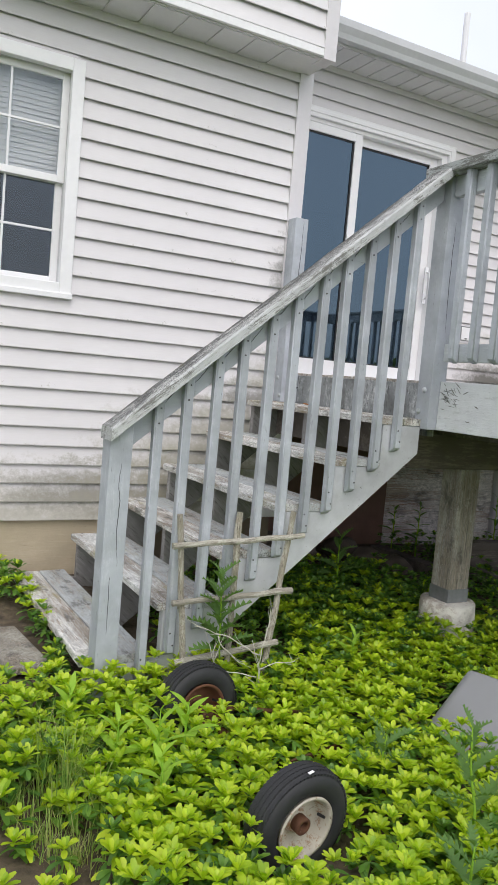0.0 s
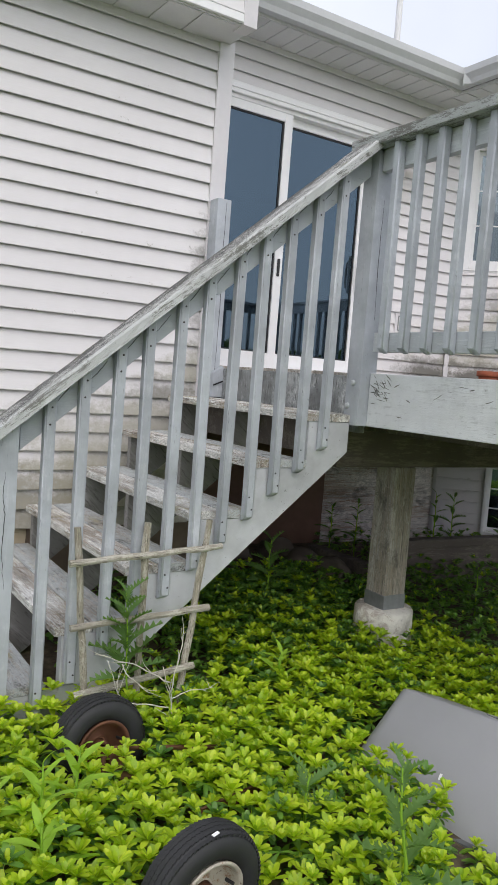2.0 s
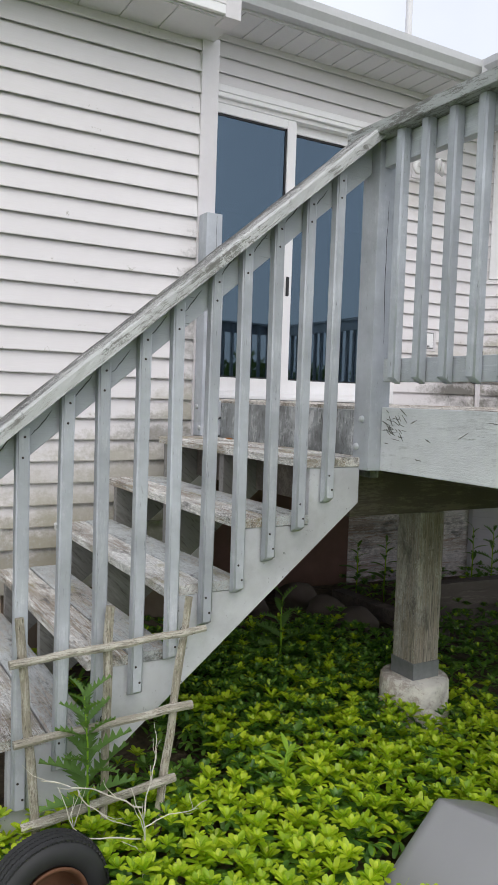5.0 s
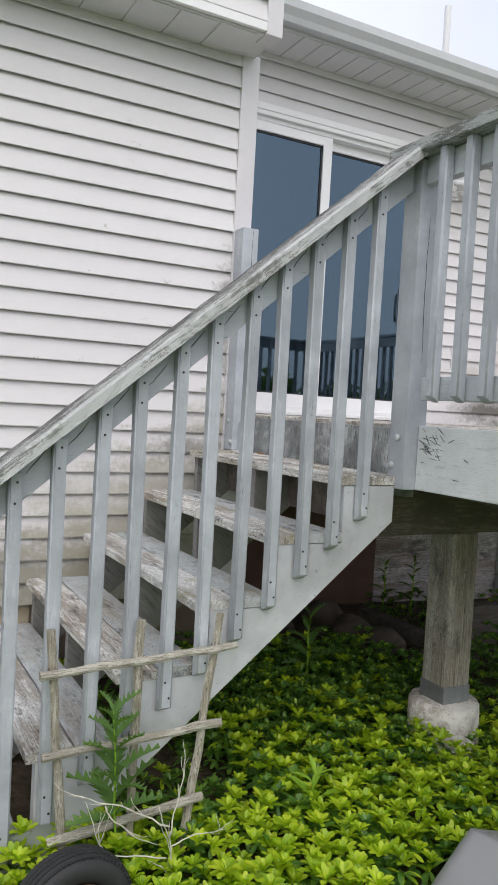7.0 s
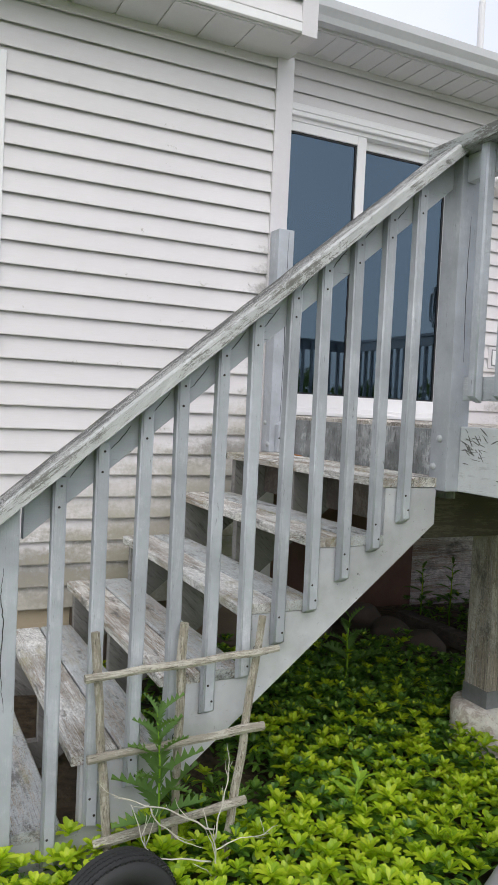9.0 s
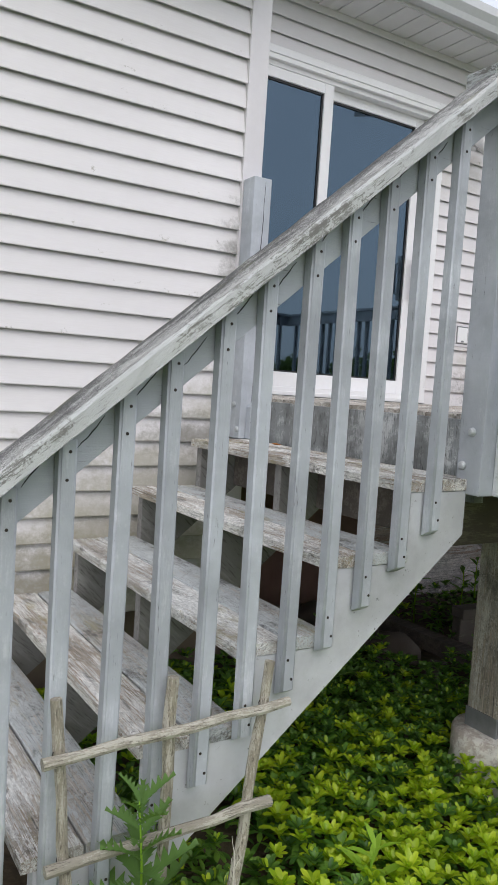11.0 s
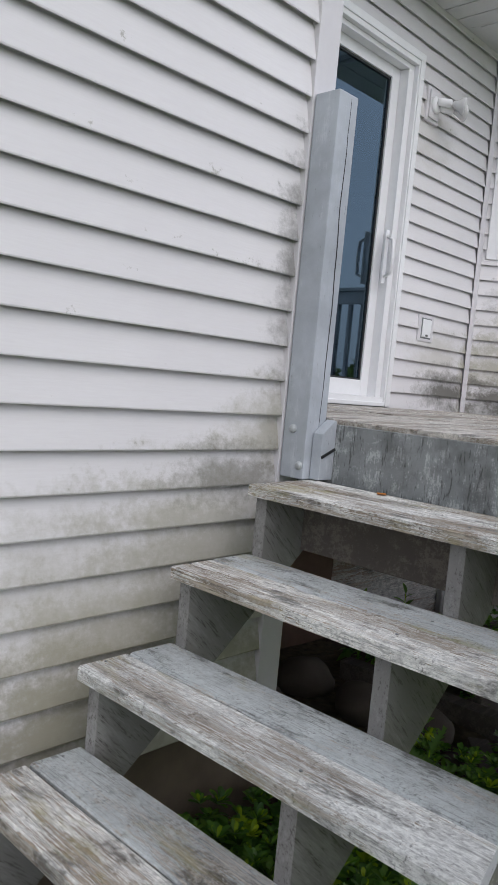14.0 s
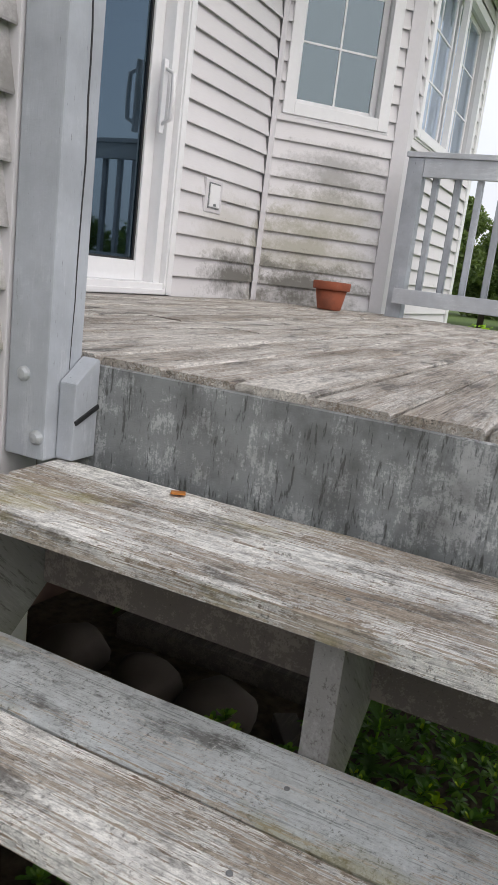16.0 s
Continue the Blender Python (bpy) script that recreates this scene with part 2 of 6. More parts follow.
def siding_material(name, stains, foot, course):
    """Vinyl boards: faint grain, chalking, and mildew round given places: (x, y, z, rx, ry, rz, strength, colour)."""
    m, ns, ls, p = nodes_of(name)
    pos = coords(ns, ls, (1, 1, 1), "World")
    fine = noise_at(ns, ls, coords(ns, ls, (3, 3, 40), "World"), 6.0, 4)
    big = noise_at(ns, ls, pos, 1.3, 3)
    col = mixed(ns, ls, ramp_of(ns, ls, big, [(0.3, 0.0), (0.7, 1.0)]), (0.700, 0.682, 0.692), (0.765, 0.748, 0.757))
    col = mixed(ns, ls, ramp_of(ns, ls, fine, [(0.35, 0.0), (0.75, 0.25)]), col, (0.63, 0.60, 0.61))
    blotch = noise_at(ns, ls, coords(ns, ls, (1, 1, 1.6), "World"), 7.0, 7, 0.68)
    speck = noise_at(ns, ls, pos, 45.0, 5, 0.7)
    spots = maths(ns, ls, "ADD", maths(ns, ls, "MULTIPLY", blotch, 0.62), maths(ns, ls, "MULTIPLY", speck, 0.38))
    # mildew thins out towards the sheltered top of every board
    split = ns.new("ShaderNodeSeparateXYZ")
    ls.new(pos, split.inputs[0])
    lift = maths(ns, ls, "FRACT", maths(ns, ls, "DIVIDE", maths(ns, ls, "SUBTRACT", split.outputs["Z"], foot), course))
    lift = maths(ns, ls, "MULTIPLY", maths(ns, ls, "POWER", lift, 2.0), 0.22)
    for x, y, z, rx, ry, rz, amount, tint in stains:
        sub, scl, ln = ns.new("ShaderNodeVectorMath"), ns.new("ShaderNodeVectorMath"), ns.new("ShaderNodeVectorMath")
        sub.operation, scl.operation, ln.operation = "SUBTRACT", "MULTIPLY", "LENGTH"
        ls.new(pos, sub.inputs[0])
        sub.inputs[1].default_value = (x, y, z)
        ls.new(sub.outputs[0], scl.inputs[0])
        scl.inputs[1].default_value = (1 / rx, 1 / ry, 1 / rz)
        ls.new(scl.outputs[0], ln.inputs[0])
        near = maths(ns, ls, "SUBTRACT", 1.0, ln.outputs["Value"], True)
        k = maths(ns, ls, "ADD", maths(ns, ls, "MULTIPLY", near, 0.55), maths(ns, ls, "SUBTRACT", maths(ns, ls, "SUBTRACT", spots, 0.5), lift))
        mask = ramp_of(ns, ls, k, [(0.10, 0.0), (0.40, amount)])
        col = mixed(ns, ls, mask, col, tint)
    ls.new(col, p.inputs["Base Color"])
    p.inputs["Roughness"].default_value = 0.55
    bump_into(ns, ls, p, fine, 0.12, 0.002)
    return m


GREEN, TAN, SOOT = (0.36, 0.345, 0.275), (0.37, 0.35, 0.27), (0.13, 0.125, 0.11)
STAIRWALL = [(1.6, 4.7, 0.58, 2.6, 1, 0.46, 0.70, TAN), (2.1, 4.7, 0.95, 0.9, 1, 0.50, 0.60, GREEN), (2.78, 4.7, 1.80, 0.34, 1, 0.90, 0.42, SOOT),
             (2.62, 4.7, 1.42, 0.34, 1, 0.24, 0.75, GREEN), (1.6, 4.7, 0.72, 0.9, 1, 0.26, 0.55, SOOT), (2.67, 4.7, 1.95, 0.16, 1, 0.55, 0.60, SOOT), (2.40, 4.7, 1.12, 0.65, 1, 0.40, 0.62, GREEN), (2.2, 4.7, 0.75, 1.2, 1, 0.40, 0.75, TAN),
             (2.50, 4.7, 1.30, 0.45, 1, 0.14, 0.55, SOOT)]
DECKWALL = [(5.88, 5.85, 1.70, 0.14, 1, 0.6, 0.70, GREEN), (5.5, 5.85, 1.85, 0.6, 1, 0.3, 0.40, TAN), (6.12, 5.6, 1.80, 0.56, 1, 0.38, 0.85, GREEN),
            (6.22, 5.55, 2.06, 0.46, 1, 0.30, 0.62, GREEN), (6.22, 5.55, 2.28, 0.42, 1, 0.26, 0.55, SOOT), (5.1, 5.85, 3.2, 0.5, 1, 0.35, 0.3, TAN),
            (5.64, 5.85, 1.62, 0.60, 1, 0.24, 0.95, SOOT), (6.14, 5.6, 1.58, 0.50, 1, 0.26, 0.95, SOOT)]
M_SIDING = siding_material("vinyl_siding_stair_wall", STAIRWALL, 1.369, 0.1034)
M_SIDING2 = siding_material("vinyl_siding_deck_walls", DECKWALL, 1.472, 0.1055)
M_TRIM = plain("white_vinyl_trim", (0.87, 0.87, 0.88), 0.4, vary=0.06, bump=0.03)
M_CORNER = plain("corner_board_vinyl", (0.70, 0.68, 0.70), 0.5, vary=0.07, bump=0.03)
M_SOFFIT = plain("soffit_vinyl", (0.66, 0.66, 0.67), 0.5, vary=0.06, bump=0.03)
M_GUTTER = plain("gutter_aluminium", (0.62, 0.63, 0.65), 0.35, vary=0.1, bump=0.02)
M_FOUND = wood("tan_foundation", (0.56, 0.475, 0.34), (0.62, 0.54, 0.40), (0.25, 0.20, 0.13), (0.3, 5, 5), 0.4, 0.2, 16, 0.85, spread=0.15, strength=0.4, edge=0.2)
M_FOUNDDARK = plain("dark_brown_foundation", (0.20, 0.155, 0.115), 0.9, vary=0.4, grain=12, bump=0.3)
M_BRICKRED = plain("red_brown_foundation", (0.21, 0.125, 0.095), 0.9, vary=0.35, grain=9, bump=0.3)
M_ROOF = plain("roof_shingle", (0.10, 0.10, 0.11), 0.9, vary=0.4, grain=60, bump=0.4)
PAINT, CRACK = (0.520, 0.555, 0.605), (0.09, 0.09, 0.088)
M_RAIL = wood("grey_painted_rail_upright", PAINT, (0.625, 0.655, 0.70), CRACK, (5, 5, 0.5), 0.28, fine=20, spread=0.22, strength=0.35, edge=0.16, blotch=0.6, dirt=0.14)
M_RAILX = wood("grey_painted_rail_along", PAINT, (0.55, 0.59, 0.62), CRACK, (0.35, 6, 6), 0.4, fine=22, spread=0.16, strength=0.4, edge=0.15)
M_RAILY = wood("grey_painted_rail_across", (0.58, 0.61, 0.65), (0.67, 0.70, 0.735), (0.15, 0.15, 0.15), (6, 0.35, 6), 0.35, fine=22, spread=0.14, strength=0.4, dirt=0.15)
M_BEAM = wood("pale_painted_beam", (0.76, 0.78, 0.80), (0.59, 0.605, 0.62), (0.15, 0.15, 0.145), (6, 0.35, 6), 0.32, fine=24, spread=0.14, strength=0.5, dirt=0.12, edge=0.10, blotch=0.5)
M_CAP = lichen_cap("lichened_cap_rail")
M_CAPSIDE = wood("cap_rail_edge", (0.61, 0.63, 0.63), (0.22, 0.22, 0.205), (0.06, 0.06, 0.056), (0.30, 7, 7), 0.36, 0.5, 26, strength=0.9, slope=0.672, edge=0.05, blotch=0.5, checks=0.37)
M_CAPY = wood("cap_rail_edge_across", (0.46, 0.49, 0.49), (0.17, 0.17, 0.16), CRACK, (5, 0.7, 5), 0.45, 0.5, 24, strength=0.8)
M_TREAD = weathered("bare_weathered_tread", "y", (0.86, 0.85, 0.815), (0.215, 0.165, 0.12), (0.39, 0.345, 0.29), 0.53, moss=0.60)
M_TREADP = weathered("painted_tread", "y", (0.55, 0.585, 0.595), (0.27, 0.23, 0.185), (0.44, 0.42, 0.39), 0.62, moss=0.45, chip=0.35)
M_TREADMID = weathered("half_painted_tread", "y", (0.80, 0.805, 0.785), (0.225, 0.18, 0.14), (0.39, 0.36, 0.32), 0.57, moss=0.50)
M_STRINGER = wood("grey_stringer", (0.64, 0.66, 0.695), (0.62, 0.64, 0.67), CRACK, (1.2, 6, 1.2), 0.3, fine=20, spread=0.2, strength=0.4, dirt=0.15)
M_STRINGIN = wood("bare_stringer", (0.25, 0.242, 0.235), (0.35, 0.342, 0.333), (0.10, 0.092, 0.085), (3.2, 3.2, 0.32), 0.45, 0.05, 26, strength=0.6, slope=0.8, edge=0.16, checks=0.40)
M_FASCIA = wood("stained_fascia", (0.34, 0.36, 0.365), (0.62, 0.64, 0.645), (0.06, 0.06, 0.057), (5, 5, 0.8), 0.42, 0.5, 11, 0.5, spread=0.4, strength=0.3, dirt=0.6, edge=0.10, blotch=0.8, checks=0.40)
M_DECK = weathered("bare_deck_board", "x", (0.74, 0.70, 0.645), (0.235, 0.19, 0.15), (0.42, 0.375, 0.325), 0.49, moss=0.0)
M_POST = weathered("grey_brown_post", "z", (0.47, 0.445, 0.39), (0.20, 0.165, 0.125), (0.32, 0.285, 0.235), 0.50, moss=0.0, width=0.55)
M_PEEL = plain("bare_peeled_wood", (0.20, 0.20, 0.19), 0.9, vary=0.5, grain=60, bump=0.3)
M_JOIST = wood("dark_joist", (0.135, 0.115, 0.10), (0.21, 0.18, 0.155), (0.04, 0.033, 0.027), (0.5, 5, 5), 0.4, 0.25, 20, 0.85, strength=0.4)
M_STEEL = plain("galvanised_bracket", (0.30, 0.31, 0.32), 0.55, 0.6, vary=0.3)
M_BOLT = plain("carriage_bolt", (0.55, 0.58, 0.60), 0.4, 0.3, vary=0.2)
M_SCREW = plain("rusted_screw", (0.05, 0.04, 0.035), 0.6, 0.5, vary=0.3)
M_CONCRETE = wood("chipped_concrete", (0.84, 0.81, 0.73), (0.58, 0.51, 0.44), (0.11, 0.095, 0.085), (1, 1, 1), 0.45, 0.4, 26, 0.9, strength=0.6, dirt=0.5, edge=0.08, blotch=0.8)
M_STICK = wood("dry_stick_upright", (0.33, 0.30, 0.235), (0.50, 0.475, 0.40), (0.075, 0.065, 0.05), (3, 3, 0.3), 0.5, 0.3, 60, 0.9, strength=0.9, edge=0.08, blotch=0.45, checks=0.40)
M_RUNG = wood("dry_stick_rung", (0.36, 0.335, 0.275), (0.54, 0.52, 0.45), (0.075, 0.065, 0.05), (0.3, 3, 3), 0.5, 0.3, 60, 0.9, strength=0.9, edge=0.08, blotch=0.45, checks=0.40)
M_RUBBER = plain("tyre_rubber", (0.028, 0.029, 0.031), 0.65, vary=0.35, grain=30, bump=0.2)
M_RUST = plain("rusted_rim", (0.19, 0.085, 0.045), 0.75, 0.3, vary=0.55, grain=22, bump=0.4)
M_RIM = wood("cream_painted_rim", (0.52, 0.485, 0.405), (0.30, 0.17, 0.09), (0.10, 0.05, 0.03), (1, 1, 1), 0.42, 0.4, 30, 0.5, strength=0.4, dirt=0.35, edge=0.12, blotch=0.7)
M_PLY = weathered("weathered_painted_board", "x", (0.74, 0.70, 0.66), (0.27, 0.19, 0.145), (0.40, 0.33, 0.28), 0.55, moss=0.0, width=0.4)
M_BIN = plain("grey_plastic", (0.30, 0.305, 0.315), 0.42, vary=0.10, grain=6, bump=0.03)
M_BINDARK = plain("grey_plastic_rim", (0.16, 0.165, 0.175), 0.45, vary=0.1)
M_TERRA = wood("terracotta", (0.36, 0.098, 0.048), (0.42, 0.15, 0.085), (0.10, 0.045, 0.03), (1, 1, 1), 0.4, 0.3, 20, 0.8, strength=0.2, dirt=0.5, edge=0.2)
M_BLACK = plain("black_plastic", (0.02, 0.02, 0.022), 0.5)
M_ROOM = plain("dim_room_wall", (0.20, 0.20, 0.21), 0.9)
M_CURTAIN = plain("white_curtain", (0.90, 0.90, 0.93), 0.9, vary=0.06, grain=8)
M_BLIND = plain("beige_blind", (0.80, 0.76, 0.70), 0.7, vary=0.08, grain=10)
M_SOIL = plain("soil", (0.065, 0.05, 0.035), 0.95, vary=0.5, grain=18, bump=0.8)


def ground_material():
    m, ns, ls, p = nodes_of("soil_and_grass")
    pos = coords(ns, ls, (1, 1, 1), "World")
    n1, n2 = noise_at(ns, ls, pos, 22.0, 6), noise_at(ns, ls, pos, 2.0, 4)
    soil = ramp_of(ns, ls, n1, [(0.3, (0.05, 0.038, 0.027)), (0.7, (0.15, 0.115, 0.075))])
    turf = ramp_of(ns, ls, n1, [(0.3, (0.045, 0.085, 0.018)), (0.7, (0.13, 0.19, 0.045))])
    sub, ln = ns.new("ShaderNodeVectorMath"), ns.new("ShaderNodeVectorMath")
    sub.operation, ln.operation = "SUBTRACT", "LENGTH"
    ls.new(pos, sub.inputs[0])
    sub.inputs[1].default_value = (3.2, 3.6, 0)
    ls.new(sub.outputs[0], ln.inputs[0])
    far = ramp_of(ns, ls, maths(ns, ls, "ADD", maths(ns, ls, "MULTIPLY", ln.outputs["Value"], 0.1), maths(ns, ls, "MULTIPLY", n2, 0.2)), [(0.52, 0.0), (0.60, 1.0)])
    ls.new(mixed(ns, ls, far, soil, turf), p.inputs["Base Color"])
    p.inputs["Roughness"].default_value = 0.95
    bump_into(ns, ls, p, n1, 0.8, 0.02)
    return m


M_GROUND = ground_material()
M_ROCK = plain("field_stone", (0.145, 0.118, 0.098), 0.9, vary=0.4, grain=8, bump=0.5)


def leaf_material(name, dark, light, young, rough=0.38, spec=0.5):
    m, ns, ls, p = nodes_of(name)
    r = ns.new("ShaderNodeNewGeometry").outputs["Random Per Island"]
    n = noise_at(ns, ls, coords(ns, ls, (1, 1, 1), "World"), 3.0, 3)
    k = maths(ns, ls, "ADD", maths(ns, ls, "MULTIPLY", r, 0.55), maths(ns, ls, "MULTIPLY", n, 0.55))
    col = ramp_of(ns, ls, k, [(0.25, dark), (0.52, light), (0.80, young)])
    ls.new(col, p.inputs["Base Color"])
    p.inputs["Roughness"].default_value = rough
    p.inputs["Specular IOR Level"].default_value = spec
    p.inputs["Subsurface Weight"].default_value = 0.0
    tr, mx = ns.new("ShaderNodeBsdfTranslucent"), add_node(ns, "ShaderNodeMixShader", Fac=0.40)
    ls.new(mixed(ns, ls, 1.0, col, (1.2, 1.25, 0.5), "MULTIPLY"), tr.inputs["Color"])
    out = ns["Material Output"]
    ls.new(p.outputs[0], mx.inputs[1])
    ls.new(tr.outputs[0], mx.inputs[2])
    ls.new(mx.outputs[0], out.inputs["Surface"])
    return m


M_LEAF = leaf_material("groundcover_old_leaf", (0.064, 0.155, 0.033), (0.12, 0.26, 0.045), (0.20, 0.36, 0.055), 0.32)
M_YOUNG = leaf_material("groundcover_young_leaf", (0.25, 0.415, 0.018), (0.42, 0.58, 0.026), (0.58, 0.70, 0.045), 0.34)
M_WEED = leaf_material("weed_leaf", (0.075, 0.155, 0.050), (0.12, 0.225, 0.065), (0.18, 0.31, 0.085), 0.55, 0.3)
M_PALE = leaf_material("pale_weed_leaf", (0.22, 0.42, 0.04), (0.32, 0.53, 0.05), (0.40, 0.60, 0.08), 0.5, 0.3)
M_GRASS = leaf_material("grass_blade", (0.20, 0.34, 0.07), (0.34, 0.46, 0.12), (0.55, 0.55, 0.25), 0.6, 0.3)
M_TREE = leaf_material("tree_leaf", (0.085, 0.13, 0.055), (0.14, 0.20, 0.075), (0.20, 0.27, 0.10), 0.6, 0.3)
M_DRY = plain("dry_twig", (0.68, 0.65, 0.56), 0.85, vary=0.3)
M_BARK = plain("bark", (0.10, 0.08, 0.06), 0.95, vary=0.4, bump=0.6)


def glass_material(name, tint, sheen, base, rough=0.02):
    """A clear pane: a mirror of strength base seen straight on, more at a slant, over a tinted view through."""
    m, ns, ls, p = nodes_of(name)
    out = ns["Material Output"]
    gl, tr, mx = ns.new("ShaderNodeBsdfGlossy"), ns.new("ShaderNodeBsdfTransparent"), ns.new("ShaderNodeMixShader")
    lw = ns.new("ShaderNodeLayerWeight")
    slant = maths(ns, ls, "MULTIPLY", maths(ns, ls, "POWER", lw.outputs["Facing"], 4.0), 1.0 - base)
    gl.inputs["Roughness"].default_value = rough
    gl.inputs["Color"].default_value = (*sheen, 1)
    tr.inputs["Color"].default_value = (*tint, 1)
    ls.new(maths(ns, ls, "ADD", slant, base), mx.inputs[0])
    ls.new(tr.outputs[0], mx.inputs[1])
    ls.new(gl.outputs[0], mx.inputs[2])
    ls.new(mx.outputs[0], out.inputs["Surface"])
    return m


M_GLASS = glass_material("door_glass", (0.20, 0.23, 0.26), (0.54, 0.76, 0.96), 0.145)
M_CLEAR = glass_material("window_glass", (0.86, 0.88, 0.90), (0.8, 0.9, 1.0), 0.05)
M_GREYGLASS = glass_material("bay_side_glass", (0.26, 0.28, 0.29), (0.62, 0.74, 0.80), 0.18)
M_LAMPGLASS = plain("flood_lamp_glass", (0.72, 0.72, 0.72), 0.2)


# ---- mesh tools ----
def box(bm, x0, x1, y0, y1, z0, z1):
    vs = [bm.verts.new((x, y, z)) for x in (x0, x1) for y in (y0, y1) for z in (z0, z1)]
    fs = []
    for q in ((0, 1, 3, 2), (4, 6, 7, 5), (0, 4, 5, 1), (2, 3, 7, 6), (0, 2, 6, 4), (1, 5, 7, 3)):
        fs.append(bm.faces.new([vs[i] for i in q]))
    return vs


def boxed(x0, x1, y0, y1, z0, z1, bevel=0.0):
    bm = bmesh.new()
    box(bm, x0, x1, y0, y1, z0, z1)
    if bevel:
        bmesh.ops.bevel(bm, geom=bm.edges[:], offset=bevel, segments=2, affect="EDGES", profile=0.6)
    return bm


def prism(profile, axis, a, b, bevel=0.0):
    """A closed outline drawn out along an axis ('x': points are (y, z); 'y': (x, z); 'z': (x, y))."""
    bm = bmesh.new()
    put = {"x": lambda p, s: (s, p[0], p[1]), "y": lambda p, s: (p[0], s, p[1]), "z": lambda p, s: (p[0], p[1], s)}[axis]
    lo, hi = [bm.verts.new(put(p, a)) for p in profile], [bm.verts.new(put(p, b)) for p in profile]
    n = len(profile)
    bm.faces.new(lo)
    bm.faces.new(hi[::-1])
    for i in range(n):
        bm.faces.new((lo[i], hi[i], hi[(i + 1) % n], lo[(i + 1) % n]))
    bmesh.ops.recalc_face_normals(bm, faces=bm.faces[:])
    if bevel:
        bmesh.ops.bevel(bm, geom=bm.edges[:], offset=bevel, segments=2, affect="EDGES", profile=0.6)
    return bm


def tube(points, radii, sides=7, cap=True):
    """A round stick through the points."""
    bm = bmesh.new()
    rings = []
    for i, (p, r) in enumerate(zip(points, radii)):
        p = Vector(p)
        d = (Vector(points[min(i + 1, len(points) - 1)]) - Vector(points[max(i - 1, 0)])).normalized()
        u = d.orthogonal().normalized() if i == 0 else (u - d * u.dot(d)).normalized()
        w = d.cross(u)
        rings.append([bm.verts.new(p + r * (math.cos(2 * math.pi * k / sides) * u + math.sin(2 * math.pi * k / sides) * w)) for k in range(sides)])
    for a, b in zip(rings, rings[1:]):
        for k in range(sides):
            bm.faces.new((a[k], a[(k + 1) % sides], b[(k + 1) % sides], b[k]))
    if cap:
        bm.faces.new(rings[0][::-1])
        bm.faces.new(rings[-1])
    return bm


def lathe(profile, sides=32, closed=False):
    """Turned round z: points are (radius, z)."""
    bm = bmesh.new()
    rings = [[bm.verts.new((r * math.cos(2 * math.pi * k / sides), r * math.sin(2 * math.pi * k / sides), z)) for k in range(sides)] for r, z in profile]
    pairs = list(zip(rings, rings[1:])) + ([(rings[-1], rings[0])] if closed else [])
    for a, b in pairs:
        for k in range(sides):
            bm.faces.new((a[k], a[(k + 1) % sides], b[(k + 1) % sides], b[k]))
    if not closed:
        for ring, flip in ((rings[0], True), (rings[-1], False)):
            if profile[0 if flip else -1][0] > 1e-4:
                bm.faces.new(ring[::-1] if flip else ring)
    bmesh.ops.recalc_face_normals(bm, faces=bm.faces[:])
    return bm


def moved(bm, m):
    bmesh.ops.transform(bm, matrix=m, verts=bm.verts[:])
    return bm


def joined(*bms):
    out = bmesh.new()
    for b in bms:
        me = bpy.data.meshes.new("tmp")
        b.to_mesh(me)
        out.from_mesh(me)
        bpy.data.meshes.remove(me)
        b.free()
    return out


def base_of(ob):
    while ob.parent:
        ob = ob.parent
    return ob.location.copy()


def mesh_of(name, bm, material, smooth=False):
    me = bpy.data.meshes.new(name)
    bm.to_mesh(me)
    bm.free()
    me.materials.append(material)
    if smooth:
        me.shade_smooth()
    return me


def thing(name, at, label, category, group="", kind=""):
    ob = new(name)
    ob.location = at
    ob.empty_display_size = 0.1
    return tagged(ob, label, category, group, kind)


def solid(name, bm, material, label, category, kind="", group="", smooth=False):
    """A thing that is one mesh, given in world places."""
    return tagged(new(name, mesh_of(name, bm, material, smooth)), label, category, group, kind)


def part(name, bm, material, parent, label="", smooth=False):
    """One mesh under a thing or a part; the mesh is given in world places."""
    moved(bm, Matrix.Translation(-base_of(parent)))
    ob = new(name, mesh_of(name, bm, material, smooth))
    ob.parent = parent
    return tagged(ob, label) if label else ob


def piece(name, me, parent, at, turn=(0, 0, 0), size=(1, 1, 1)):
    """One of many alike pieces on a shared mesh; at is in world places."""
    ob = new(name, me)
    ob.parent = parent
    ob.matrix_basis = Matrix.LocRotScale(Vector(at) - base_of(parent), Euler([radians(a) for a in turn]), Vector(size))
    return ob


def ground_z(x, y):
    """The lie of the land: highest beside the stair wall, falling towards the yard and under the deck."""
    xc, yc = max(-3.0, min(7.0, x)), max(-1.0, min(4.7, y))
    return 0.05 + 0.08 * (yc - 2.6) - 0.055 * (xc - 1.5) + 0.015 * math.sin(1.3 * x + 0.4) * math.cos(1.1 * y)


# ---- large structure ----
DECK_Z, WALL_Y, DOOR_Y, CORNER_X = 1.476, 4.715, 5.868, 2.735
INNER, BAY = Vector((5.905, DOOR_Y)), Vector((6.545, 5.228))
COURSE = 0.1034


